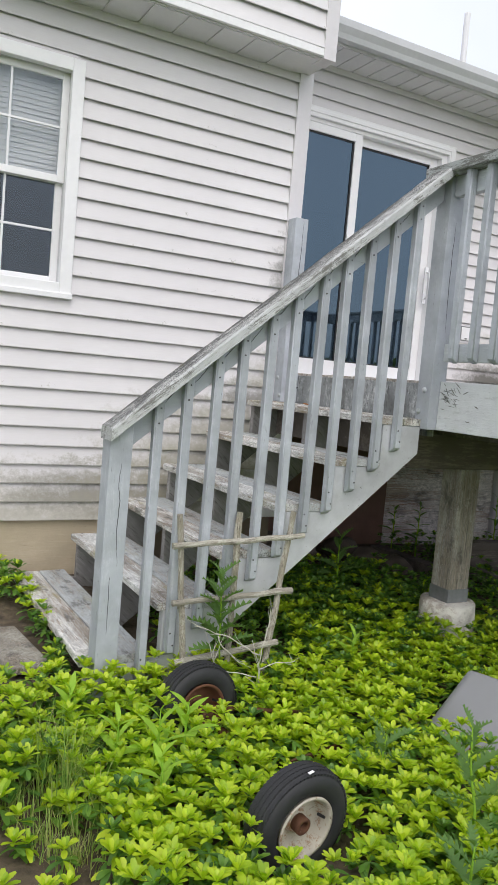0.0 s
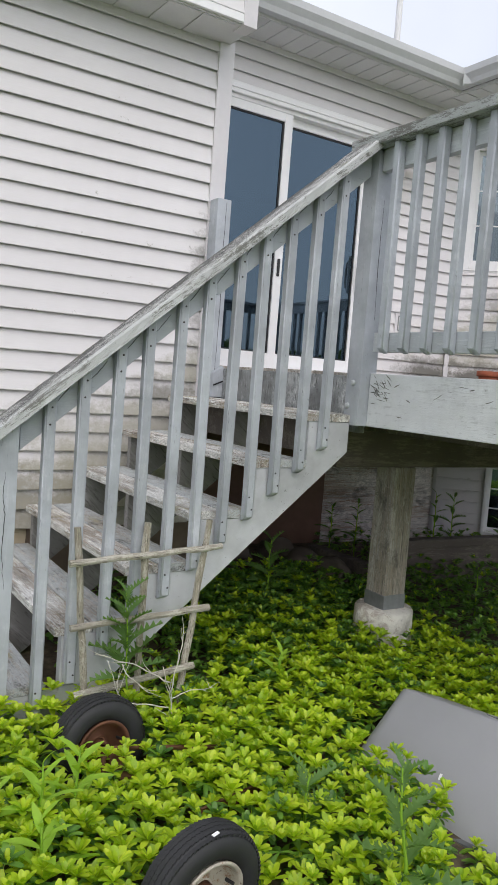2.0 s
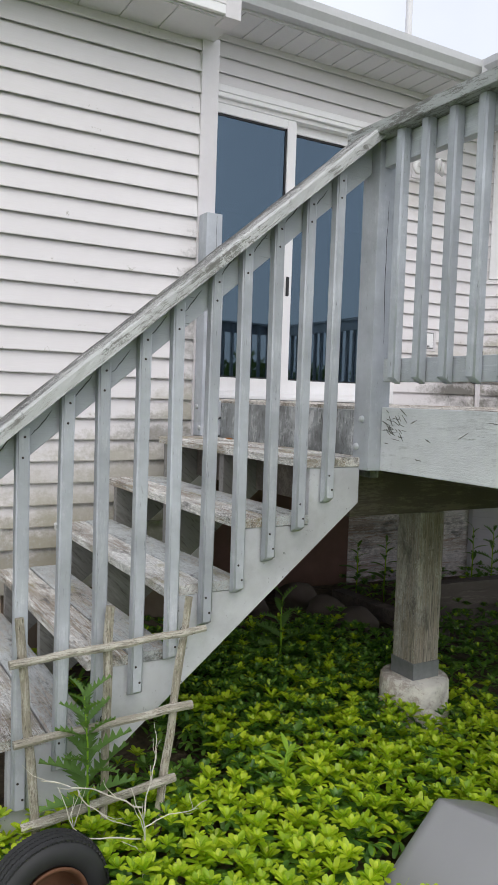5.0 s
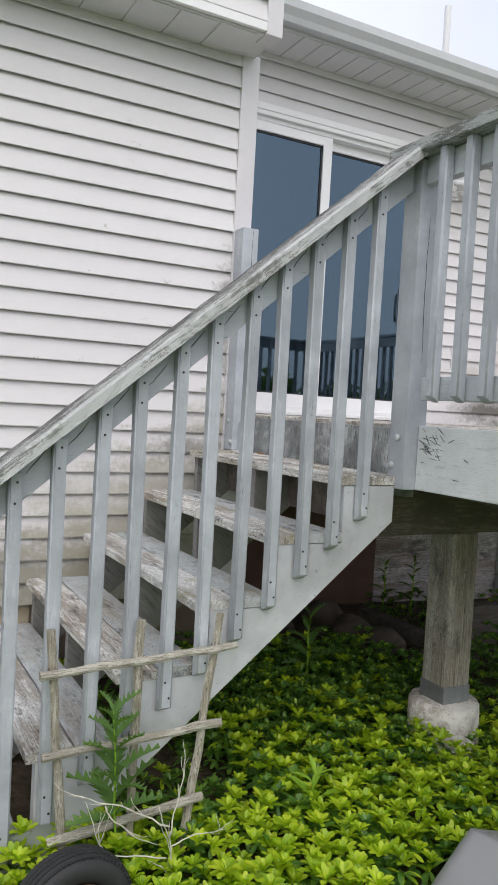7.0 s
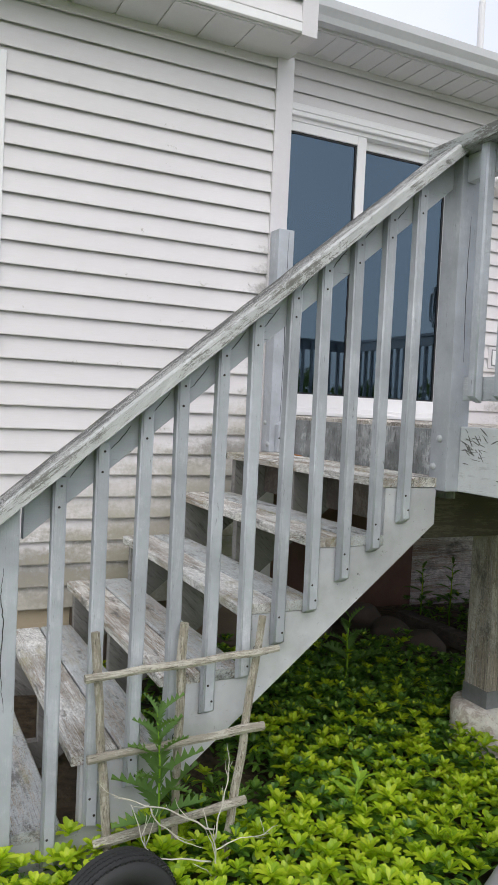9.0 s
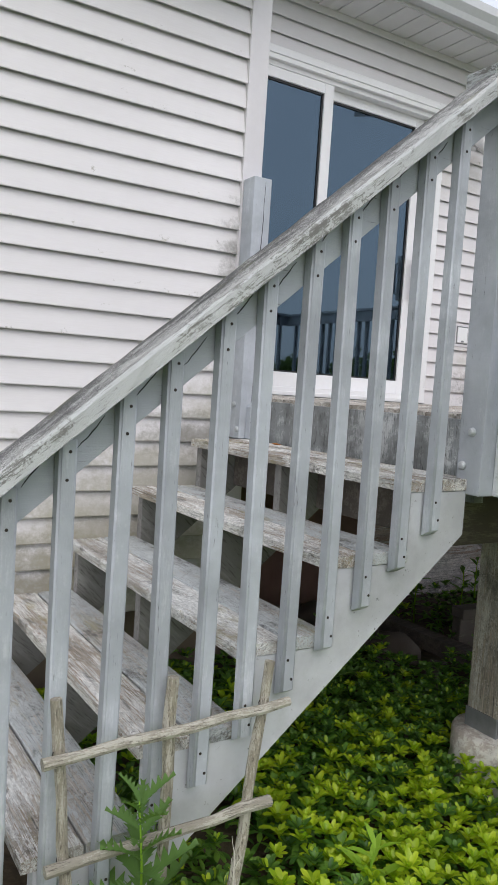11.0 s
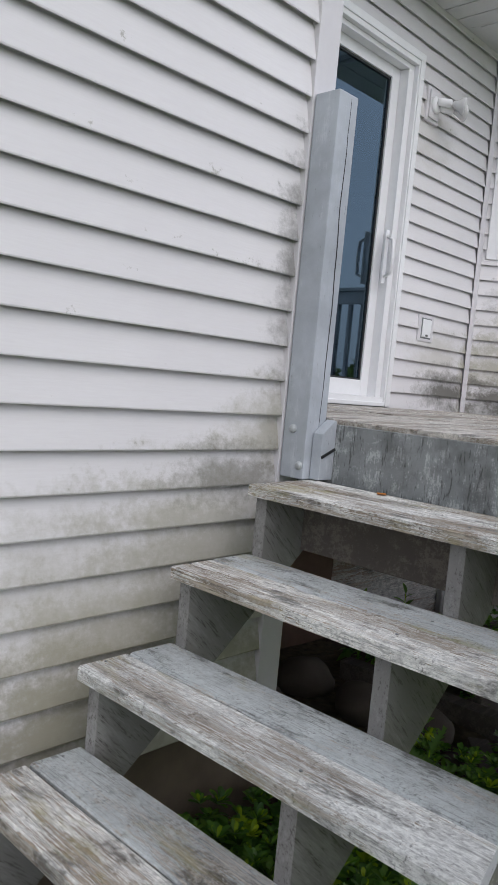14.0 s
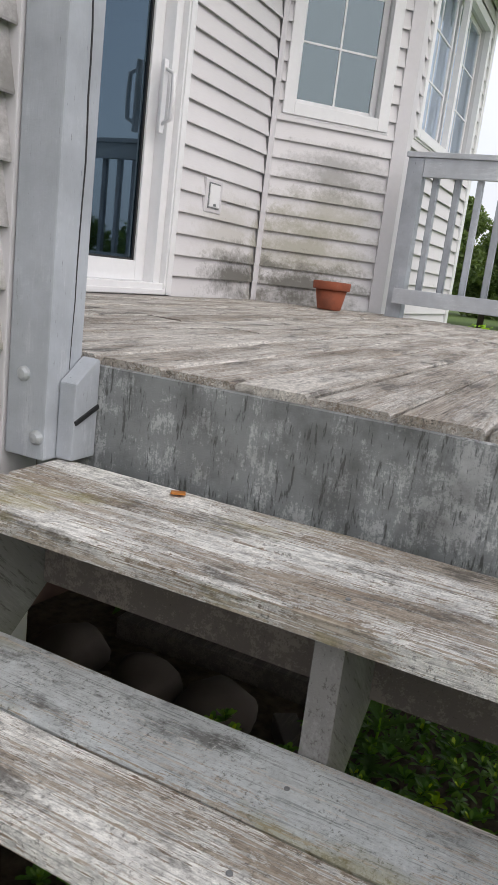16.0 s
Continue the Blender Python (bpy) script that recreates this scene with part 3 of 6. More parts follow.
def ground_sheet():
    xs = sorted({round(-3 + 0.25 * i, 3) for i in range(53)} | {-400, -120, -40, -12, 14, 22, 40, 120, 400})
    ys = sorted({round(-4 + 0.25 * i, 3) for i in range(53)} | {-400, -120, -40, -12, 12, 22, 40, 120, 400})
    bm = bmesh.new()
    grid = [[bm.verts.new((x, y, ground_z(x, y) + 0.012 * noise.noise((x * 3, y * 3, 0)))) for y in ys] for x in xs]
    for i in range(len(xs) - 1):
        for j in range(len(ys) - 1):
            bm.faces.new((grid[i][j], grid[i + 1][j], grid[i + 1][j + 1], grid[i][j + 1]))
    return solid("ground", bm, M_GROUND, "dark bare soil under plants, falling away gently", "ground", "structure", smooth=True)


def wall_cells(length, z0, z1, thick, openings):
    """A wall slab in its own frame (s along, t outward, z up) with its openings cut through."""
    ss = sorted({0, length, *[v for o in openings for v in o[:2]]})
    zs = sorted({z0, z1, *[v for o in openings for v in o[2:]]})
    bm = bmesh.new()
    for a, b in zip(ss, ss[1:]):
        for c, d in zip(zs, zs[1:]):
            if not any(o[0] < (a + b) / 2 < o[1] and o[2] < (c + d) / 2 < o[3] for o in openings):
                box(bm, a, b, -thick, 0, c, d)
    bmesh.ops.remove_doubles(bm, verts=bm.verts[:], dist=1e-5)
    return bm


def wall_frame(origin, along):
    """s runs along, t points out of the house: to the right of along."""
    a = Vector((*along, 0)).normalized()
    out = Vector((a.y, -a.x, 0))
    return Matrix(((a.x, out.x, 0, origin[0]), (a.y, out.y, 0, origin[1]), (0, 0, 1, 0), (0, 0, 0, 1)))


def course_mesh(a, b, z0, z1, full):
    k = (z1 - z0) / full
    u = min(0.028, (z1 - z0) * 0.6)
    pro = [(0.001, z0 + u), (0.0160, z0 + u), (0.0205, z0), (0.0236, z0), (0.0244, z0 + 0.004), (0.0244 - 0.0206 * k, z1), (0.001, z1)]
    return prism(pro, "x", a, b)


def sided_wall(name, label, origin, along, length, z0, z1, openings=(), thick=0.14, material=None, start=0.0, first=None, cover=0.03, trims=0.0, course=0.1034):
    frame_m = wall_frame(origin, along)
    wall = solid(name, moved(wall_cells(length, z0, z1, thick, openings), frame_m), M_SOFFIT, label, "wall", "structure")
    z = first if first is not None else z0
    while z < z1 - 0.01:
        zt = min(z + course, z1)
        cuts = [(o[0] - cover, o[1] + cover, o[2] - cover, o[3] + cover) for o in openings]
        marks = sorted({start, length - trims, *[v for c in cuts if c[2] < zt and c[3] > z for v in c[:2] if start < v < length - trims]})
        for a, b in zip(marks, marks[1:]):
            bands = [(z, zt)]
            for c in cuts:
                if c[0] < (a + b) / 2 < c[1]:
                    bands = [q for lo, hi in bands for q in ((lo, min(hi, c[2])), (max(lo, c[3]), hi)) if q[1] - q[0] > 0.004]
            for lo, hi in bands:
                part("siding_board", moved(course_mesh(a, b, lo, hi, course), frame_m), material, wall)
        z += course
    return wall, frame_m


ground_sheet()

# the wall beside the stairs, with the upper storey jutting over it
LEFT_X = -3.0
STAIR_WIN = (0.41 - LEFT_X, 1.268 - LEFT_X, 1.832, 2.936)
wall_stairs, F_STAIR = sided_wall("wall_south", "pale vinyl lap siding beside stairs, mildew low down", (LEFT_X, WALL_Y), (1, 0), 2.64 - LEFT_X, 0.55, 3.30,
                                  [STAIR_WIN], material=M_SIDING, first=1.370 - 8 * COURSE - 0.001)
part("corner_board", prism([(2.638, WALL_Y - 0.029), (CORNER_X, WALL_Y - 0.029), (CORNER_X, WALL_Y + 0.10), (2.638, WALL_Y + 0.10)], "z", 0.55, 3.30, 0.003), M_CORNER, wall_stairs)
# from x = 1.70 to the corner the foundation is a darker brown
part("foundation", boxed(1.70, CORNER_X - 0.02, WALL_Y + 0.005, WALL_Y + 0.2, -0.4, 0.56), M_FOUNDDARK, wall_stairs, "dark brown stretch of bare foundation")
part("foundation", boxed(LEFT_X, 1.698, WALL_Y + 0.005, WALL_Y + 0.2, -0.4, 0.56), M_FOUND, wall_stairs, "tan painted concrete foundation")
wall_return, _ = sided_wall("wall_return", "short pale siding return wall behind the corner", (CORNER_X, WALL_Y + 0.1), (0, 1), DOOR_Y - WALL_Y - 0.1, -0.3, 4.0, material=M_SIDING2, first=1.370 - 14 * COURSE)
UP_Y = 4.438
wall_upper, F_UP = sided_wall("wall_upper", "pale siding upper storey overhanging the wall below", (LEFT_X, UP_Y), (1, 0), 2.63 - LEFT_X, 3.30, 5.4, material=M_SIDING, first=3.335)
part("corner_board", prism([(2.622, UP_Y - 0.024), (2.706, UP_Y - 0.024), (2.706, UP_Y + 0.09), (2.622, UP_Y + 0.09)], "z", 3.278, 5.4, 0.003), M_CORNER, wall_upper)
part("starter_strip", boxed(LEFT_X, 2.63, UP_Y - 0.022, UP_Y, 3.292, 3.335, 0.003), M_TRIM, wall_upper)
sided_wall("wall_upper_side", "pale siding side of the upper storey", (2.696, UP_Y + 0.09), (0, 1), 3.0, 3.30, 5.4, material=M_SIDING, first=3.335)


def soffit(name, x0, x1, y0, y1, z, step=0.1, across="x"):
    bm = boxed(x0, x1, y0, y1, z, z + 0.02)
    n = int((x1 - x0) / step) if across == "x" else int((y1 - y0) / step)
    for i in range(n):
        if across == "x":
            box(bm, x0 + i * step, x0 + i * step + step - 0.012, y0 + 0.01, y1 - 0.01, z - 0.006, z + 0.001)
        else:
            box(bm, x0 + 0.01, x1 - 0.01, y0 + i * step, y0 + i * step + step - 0.012, z - 0.006, z + 0.001)
    return solid(name, bm, M_SOFFIT, "grooved pale vinyl soffit under an overhang", "soffit", "structure")


soffit("soffit_upper", LEFT_X, 2.70, UP_Y + 0.002, WALL_Y + 0.02, 3.285, 0.20)

# the wall with the sliding door, set back behind the corner
DOOR = (3.005, 4.958, DECK_Z + 0.005, 3.576)
wall_door, F_DOOR = sided_wall("wall_door", "pale vinyl siding round a sliding door, sooty low down", (CORNER_X - 0.1, DOOR_Y), (1, 0), INNER.x - CORNER_X + 0.1, DECK_Z - 0.004, 3.99,
                               [(DOOR[0] - CORNER_X + 0.1 + 0.03, DOOR[1] - CORNER_X + 0.1 - 0.03, DOOR[2], DOOR[3])], material=M_SIDING2, course=0.1055, first=1.472, cover=0.02, start=0.1, trims=0.03)
wall_bay, F_BAY = sided_wall("wall_bay_side", "pale angled bay wall with mildew and soot stains", INNER, (BAY - INNER), (BAY - INNER).length, -0.4, 3.99,
                             [(0.130, 0.690, 2.632, 3.660), (0.50, 0.90, 0.15, 0.78)], material=M_SIDING2, course=0.1055, first=1.472 - 17 * 0.1055, start=0.03, trims=0.0)
BAY_END = 8.50
wall_front, F_FRONT = sided_wall("wall_bay_front", "pale bay front wall with a wide window", BAY, (1, 0), BAY_END - BAY.x, -0.4, 3.99,
                                 [(0.20, 1.72, 2.66, 3.70)], material=M_SIDING2, course=0.1055, first=1.472 - 17 * 0.1055, start=0.07, trims=0.06)
part("corner_board", boxed(BAY_END - 0.062, BAY_END + 0.03, BAY.y - 0.03, BAY.y + 0.08, -0.4, 3.99, 0.003), M_TRIM, wall_front)
sided_wall("wall_bay_far", "pale far side wall of the bay", (BAY_END, BAY.y), (0, 1), 4.0, -0.4, 3.99, material=M_SIDING2, course=0.1055, first=1.472 - 17 * 0.1055)
part("corner_post", prism([(INNER.x - 0.035, INNER.y - 0.03), (INNER.x - 0.012, INNER.y - 0.042), (INNER.x + 0.012, INNER.y - 0.042), (INNER.x + 0.02, INNER.y - 0.02), (INNER.x, INNER.y)], "z", DECK_Z - 0.3, 3.99), M_CORNER, wall_door)
part("corner_board", prism([(BAY.x - 0.085, BAY.y + 0.045), (BAY.x - 0.02, BAY.y - 0.022), (BAY.x + 0.075, BAY.y - 0.022), (BAY.x + 0.075, BAY.y + 0.01), (BAY.x, BAY.y + 0.01), (BAY.x - 0.06, BAY.y + 0.07)], "z", -0.4, 3.99, 0.003), M_CORNER, wall_front)
solid("foundation_wall_pale", boxed(4.60, INNER.x + 0.02, DOOR_Y + 0.008, DOOR_Y + 0.25, -0.6, DECK_Z - 0.022), M_PLY, "pale weathered board wall under the deck", "wall", "structure")
solid("foundation_wall", boxed(CORNER_X - 0.1, 4.60, DOOR_Y + 0.01, DOOR_Y + 0.25, -0.6, DECK_Z - 0.02), M_BRICKRED, "red-brown foundation wall under the deck", "wall", "structure")
solid("foundation_end", boxed(CORNER_X - 0.15, CORNER_X - 0.03, WALL_Y + 0.21, DOOR_Y + 0.01, -0.6, 0.60), M_BRICKRED, "red-brown foundation wall under the house corner", "wall", "structure")

# eaves: gutters, soffit and roof edge over the door and the bay
GUT_Y, GUT_X, GUT_Z, GUT_OUT = 5.40, 5.31, 3.965, 4.76


def gutter_profile(z):
    return [(0, z + 0.125), (0, z + 0.005), (-0.075, z), (-0.088, z + 0.035), (-0.118, z + 0.075), (-0.120, z + 0.125), (-0.112, z + 0.125), (-0.108, z + 0.082), (-0.080, z + 0.042), (-0.070, z + 0.012), (-0.008, z + 0.012), (-0.008, z + 0.125)]


def gutter(name, path, label):
    """A moulded gutter along a path of corners, mitred; the trough lies to the right of the way."""
    bm = bmesh.new()
    pts = [Vector((*p, 0)) for p in path]
    rings = []
    for i, p in enumerate(pts):
        d0 = (p - pts[i - 1]).normalized() if i else (pts[1] - p).normalized()
        d1 = (pts[i + 1] - p).normalized() if i + 1 < len(pts) else d0
        n0, n1 = Vector((d0.y, -d0.x, 0)), Vector((d1.y, -d1.x, 0))
        mit = (n0 + n1) / (1 + n0.dot(n1))
        rings.append([bm.verts.new(p - mit * q + Vector((0, 0, z))) for q, z in gutter_profile(GUT_Z)])
    n = len(rings[0])
    for a, b in zip(rings, rings[1:]):
        for k in range(n):
            bm.faces.new((a[k], b[k], b[(k + 1) % n], a[(k + 1) % n]))
    bm.faces.new(rings[0])
    bm.faces.new(rings[-1][::-1])
    bmesh.ops.recalc_face_normals(bm, faces=bm.faces[:])
    ob = solid(name, bm, M_GUTTER, label, "gutter", "structure")
    for x, y, turn in ((GUT_X - 0.06, GUT_Y + 0.0, 45), (GUT_X - 0.02, GUT_OUT + 0.0, -45)):
        part("mitre_seam", moved(boxed(-0.006, 0.006, -0.165, 0.0, GUT_Z - 0.003, GUT_Z + 0.128), pose(x + 0.06, y, 0, 0, 0, turn)), M_GUTTER, ob)
    return ob


gutter("gutter", [(2.72, GUT_Y + 0.12), (GUT_X + 0.12, GUT_Y + 0.12), (GUT_X + 0.12, GUT_OUT + 0.12), (BAY_END + 0.5, GUT_OUT + 0.12)], "pale grey moulded metal gutter along the eaves")
soffit("soffit_eaves", 2.74, GUT_X + 0.2, GUT_Y + 0.12, DOOR_Y + 0.02, GUT_Z - 0.012, 0.15)
soffit("soffit_bay", GUT_X + 0.12, BAY_END + 0.4, GUT_OUT + 0.12, DOOR_Y + 0.02, GUT_Z - 0.018, 0.15, "y")
hip = bmesh.new()
HA, HB, HC, HD, HE = (hip.verts.new(v) for v in ((GUT_X + 0.12, GUT_OUT + 0.12, 4.05), (10.0, GUT_OUT + 0.12, 4.05), (10.0, 7.0, 4.85), (GUT_X + 2.26, 7.0, 4.85), (GUT_X + 0.12, 7.0, 4.05)))
hip.faces.new((HA, HB, HC, HD))
hip.faces.new((HA, HD, HE))
roof = solid("roof", joined(prism([(GUT_Y + 0.12, 4.055), (9.0, 5.35), (9.0, 5.20), (GUT_Y + 0.12, 3.99)], "x", 2.72, 10.0), hip), M_ROOF, "dark shingled roof behind the gutters", "roof", "structure")
pipe = thing("vent_pipe", (5.52, 6.5, 4.45), "white plastic vent pipe rising from the roof", "pipe")
part("pipe", tube([(5.52, 6.5, 4.45), (5.515, 6.5, 5.16)], [0.03, 0.03], 14), M_TRIM, pipe, smooth=False)
part("flashing", tube([(5.52, 6.5, 4.50), (5.52, 6.5, 4.57)], [0.09, 0.04], 14), M_STEEL, pipe)

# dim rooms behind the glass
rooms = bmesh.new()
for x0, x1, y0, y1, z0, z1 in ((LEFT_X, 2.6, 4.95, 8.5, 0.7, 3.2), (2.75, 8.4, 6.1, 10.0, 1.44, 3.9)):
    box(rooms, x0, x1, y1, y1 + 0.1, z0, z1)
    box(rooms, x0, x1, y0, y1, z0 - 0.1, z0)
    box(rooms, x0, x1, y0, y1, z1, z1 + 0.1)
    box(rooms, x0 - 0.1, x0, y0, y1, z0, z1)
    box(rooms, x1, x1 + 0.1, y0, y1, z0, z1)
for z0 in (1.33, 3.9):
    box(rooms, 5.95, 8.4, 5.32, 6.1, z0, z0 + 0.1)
# added partition, blocks brightness seen through the angled bay window
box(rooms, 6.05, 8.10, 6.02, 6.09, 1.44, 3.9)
solid("room_walls", rooms, M_ROOM, "dim plain rooms behind the windows, with an added blocking partition", "room", "structure")


# ---- windows and door ----
def window(name, label, wall_m, s0, s1, z0, z1, trim=0.075, cols=2, rows=2, double_hung=True, sill=True, curtain=None, glass=M_GLASS, mulled=False):
    """A white vinyl window in a wall's own frame; s0..z1 is the opening in the wall."""
    at = wall_m @ Vector(((s0 + s1) / 2, 0, z0))
    w = thing(name, at, label, "window", kind="structure")

    def bar(nm, a, b, t0, t1, c, d, bev=0.004, mat=M_TRIM, parent=None, lab=""):
        return part(nm, moved(boxed(a, b, t0, t1, c, d, bev), wall_m), mat, parent or w, lab)

    if not mulled:
        bar("casing", s0 - trim, s0 + 0.004, -0.01, 0.034, z0 - trim, z1 + trim)
    bar("casing", s1 - 0.004, s1 + trim, -0.01, 0.034, z0 - trim, z1 + trim)
    bar("casing", s0 + 0.004, s1 - 0.004, -0.01, 0.034, z1 - 0.004, z1 + trim)
    bar("casing", s0 + 0.004, s1 - 0.004, -0.01, 0.034, z0 - trim, z0 + 0.004)
    bar("drip_edge", s0 - (0 if mulled else trim + 0.012), s1 + trim + 0.012, -0.01, 0.022, z0 - trim - 0.014, z0 - trim - 0.001)
    if sill:
        bar("sill", s0 - trim - 0.006, s1 + trim + 0.006, 0.0, 0.045, z0 - trim - 0.018, z0 - trim + 0.012)
    zm = (z0 + z1) / 2
    sashes = [(zm - 0.018, z1, -0.030), (z0, zm + 0.018, -0.058)] if double_hung else [(z0, z1, -0.04)]
    f = 0.038
    for c, d, t in sashes:
        sash = bar("sash", s0, s0 + f, t - 0.022, t, c, d, 0.003)
        for a, b, e, g in ((s1 - f, s1, c, d), (s0 + f, s1 - f, d - f, d), (s0 + f, s1 - f, c, c + f)):
            bar("sash_rail", a, b, t - 0.022, t, e, g, 0.003)
        pane = bar("pane", s0 + f - 0.005, s1 - f + 0.005, t - 0.014, t - 0.009, c + f - 0.005, d - f + 0.005, 0.0, glass)
        pane.visible_shadow = False
        for i in range(1, cols):
            x = s0 + f + (s1 - s0 - 2 * f) * i / cols
            bar("muntin", x - 0.006, x + 0.006, t - 0.020, t - 0.004, c + f, d - f, 0.002)
        for i in range(1, rows):
            y = c + f + (d - c - 2 * f) * i / rows
            bar("muntin", s0 + f, s1 - f, t - 0.020, t - 0.0035, y - 0.006, y + 0.006, 0.002)
    if curtain:
        bm = bmesh.new()
        n = 60
        for i in range(n):
            a, b = (s0 - 0.10 + (s1 - s0 + 0.15) * j / n for j in (i, i + 1))
            ta, tb = (-0.16 + 0.022 * math.sin(j * 0.9) + 0.01 * math.sin(j * 2.3) for j in (i, i + 1))
            q = [bm.verts.new(v) for v in ((a, ta, z0 - 0.1), (b, tb, z0 - 0.1), (b, tb, z1 + 0.1), (a, ta, z1 + 0.1), (a, ta - 0.004, z0 - 0.1), (b, tb - 0.004, z0 - 0.1), (b, tb - 0.004, z1 + 0.1), (a, ta - 0.004, z1 + 0.1))]
            bm.faces.new(q[:4])
            bm.faces.new(q[7:3:-1])
        cur = solid("curtain", moved(bm, wall_m), M_CURTAIN, curtain, "curtain", smooth=True)
        cur.location = (0, 0, 0)
    return w


window("window_1", "white double-hung vinyl window with divided panes", F_STAIR, *STAIR_WIN, trim=0.062, cols=3, rows=2, glass=M_CLEAR)
window("basement_window", "white divided basement window low in bay wall", F_BAY, 0.50, 0.90, 0.15, 0.78, trim=0.03, cols=3, rows=3, double_hung=False, sill=False)
window("window_2", "white divided window in the angled bay wall", F_BAY, 0.130, 0.690, 2.632, 3.660, trim=0.066, cols=2, rows=3, double_hung=False, sill=False, glass=M_GREYGLASS)
window("window_3", "wide white bay window with two casements", F_FRONT, 0.20, 0.92, 2.66, 3.70, trim=0.06, cols=2, rows=3, double_hung=False, sill=False, curtain="white sheer curtain hanging behind bay window", glass=M_CLEAR)
window("window_4", "white bay casement beside its twin", F_FRONT, 0.976, 1.72, 2.66, 3.70, trim=0.06, cols=2, rows=3, double_hung=False, sill=False, curtain="white sheer curtain hanging behind bay casement", glass=M_CLEAR, mulled=True)


def half_blind():
    s0, s1, z0, z1 = STAIR_WIN
    blind = thing("window_blind", F_STAIR @ Vector(((s0 + s1) / 2, -0.10, z1)), "beige slatted blind lowered halfway behind the glass", "blind")
    z, step = z1 - 0.02, 0.0265
    while z > (z0 + z1) / 2 + 0.01:
        part("slat", moved(prism([(-0.100, z), (-0.092, z - 0.029), (-0.090, z - 0.029), (-0.098, z + 0.001)], "x", s0 + 0.01, s1 - 0.01), F_STAIR), M_BLIND, blind)
        z -= step
    part("bottom_rail", moved(boxed(s0 + 0.01, s1 - 0.01, -0.118, -0.092, z - 0.012, z + 0.008, 0.003), F_STAIR), M_BLIND, blind)


half_blind()


def sliding_door():
    x0, x1, z0, z1 = DOOR
    y = DOOR_Y
    d = thing("door_1", ((x0 + x1) / 2, y, z0), "white sliding glass door, closed, with wide white trim", "door", kind="structure")

    def bar(nm, a, b, c, e, f, g, bev=0.004, mat=M_TRIM, lab="", parent=None):
        return part(nm, boxed(a, b, y - e, y - c, f, g, bev), mat, parent or d, lab)

    mid = (x0 + x1) / 2
    for a, b, f, g in ((x0, x0 + 0.07, z0, z1 + 0.03), (x1 - 0.07, x1, z0, z1 + 0.03)):
        bar("casing", a, b, -0.01, 0.036, f, g)
        bar("casing_bead", a + 0.012, b - 0.03, 0.034, 0.044, f, g - 0.02, 0.003)
    bar("head_casing", x0 + 0.07, x1 - 0.07, -0.01, 0.036, z1 - 0.05, z1 + 0.03)
    bar("head_bead", x0 + 0.05, x1 - 0.05, 0.034, 0.044, z1 - 0.02, z1 + 0.008, 0.003)
    bar("head_jamb", x0 + 0.07, x1 - 0.07, -0.14, 0.006, z1 - 0.08, z1 - 0.05)
    bar("side_jamb", x1 - 0.125, x1 - 0.07, -0.14, 0.006, z0, z1 - 0.08)
    bar("side_jamb", x0 + 0.07, x0 + 0.125, -0.14, 0.006, z0, z1 - 0.08)
    bar("sill", x0 + 0.07, x1 - 0.07, -0.14, 0.030, z0 - 0.0, z0 + 0.055)
    bar("sill_lip", x0 + 0.07, x1 - 0.07, 0.028, 0.045, z0, z0 + 0.026, 0.003)
    for (a, b), t in (((x0 + 0.125, mid - 0.005), 0.0), ((mid - 0.085, x1 - 0.125), -0.055)):
        zb, zt = z0 + 0.055, z1 - 0.08
        st = 0.075
        panel = bar("door_panel", a, a + st, t - 0.042, t, zb, zt, 0.004)
        bar("stile", b - st, b, t - 0.042, t, zb, zt, 0.004)
        bar("rail", a + st, b - st, t - 0.042, t, zt - 0.065, zt, 0.004)
        bar("rail", a + st, b - st, t - 0.042, t, zb, zb + 0.095, 0.004)
        glass = bar("pane", a + st - 0.01, b - st + 0.01, t - 0.026, t - 0.020, zb + 0.085, zt - 0.055, 0.0, M_GLASS)
        glass.visible_shadow = False
        for p, q, r, s in ((a + st - 0.002, a + st + 0.012, zb + 0.095, zt - 0.065), (b - st - 0.012, b - st + 0.002, zb + 0.095, zt - 0.065), (a + st, b - st, zt - 0.077, zt - 0.063), (a + st, b - st, zb + 0.093, zb + 0.105)):
            bar("gasket", p, q, t - 0.02, t - 0.012, r, s, 0.0, M_BLACK)
    hx = x1 - 0.165
    pull = part("handle", tube([(hx, y - 0.0, z0 + 0.78), (hx, y - 0.045, z0 + 0.80), (hx, y - 0.05, z0 + 0.90), (hx, y - 0.045, z0 + 1.0), (hx, y - 0.0, z0 + 1.02)], [0.009, 0.011, 0.012, 0.011, 0.009], 8), M_TRIM, d, "white pull handle", True)
    part("escutcheon", boxed(hx - 0.018, hx + 0.018, y - 0.004, y + 0.012, z0 + 0.74, z0 + 1.06, 0.004), M_TRIM, d)
    part("lock", boxed(mid - 0.055, mid - 0.032, y - 0.048 + 0.035, y + 0.0, z0 + 0.76, z0 + 0.90, 0.006), M_BLACK, d, "black recessed finger pull")
    part("strike", boxed(x1 - 0.115, x1 - 0.10, y - 0.012, y + 0.0, z0 + 0.86, z0 + 0.92, 0.002), M_STEEL, d)
    return d


sliding_door()


# ---- deck ----
deck = thing("deck", (4.4, 3.0, DECK_Z), "raised timber deck of bare weathered boards on painted beams", "deck")
DECK_Y0, DECK_X1 = 2.15, 6.40


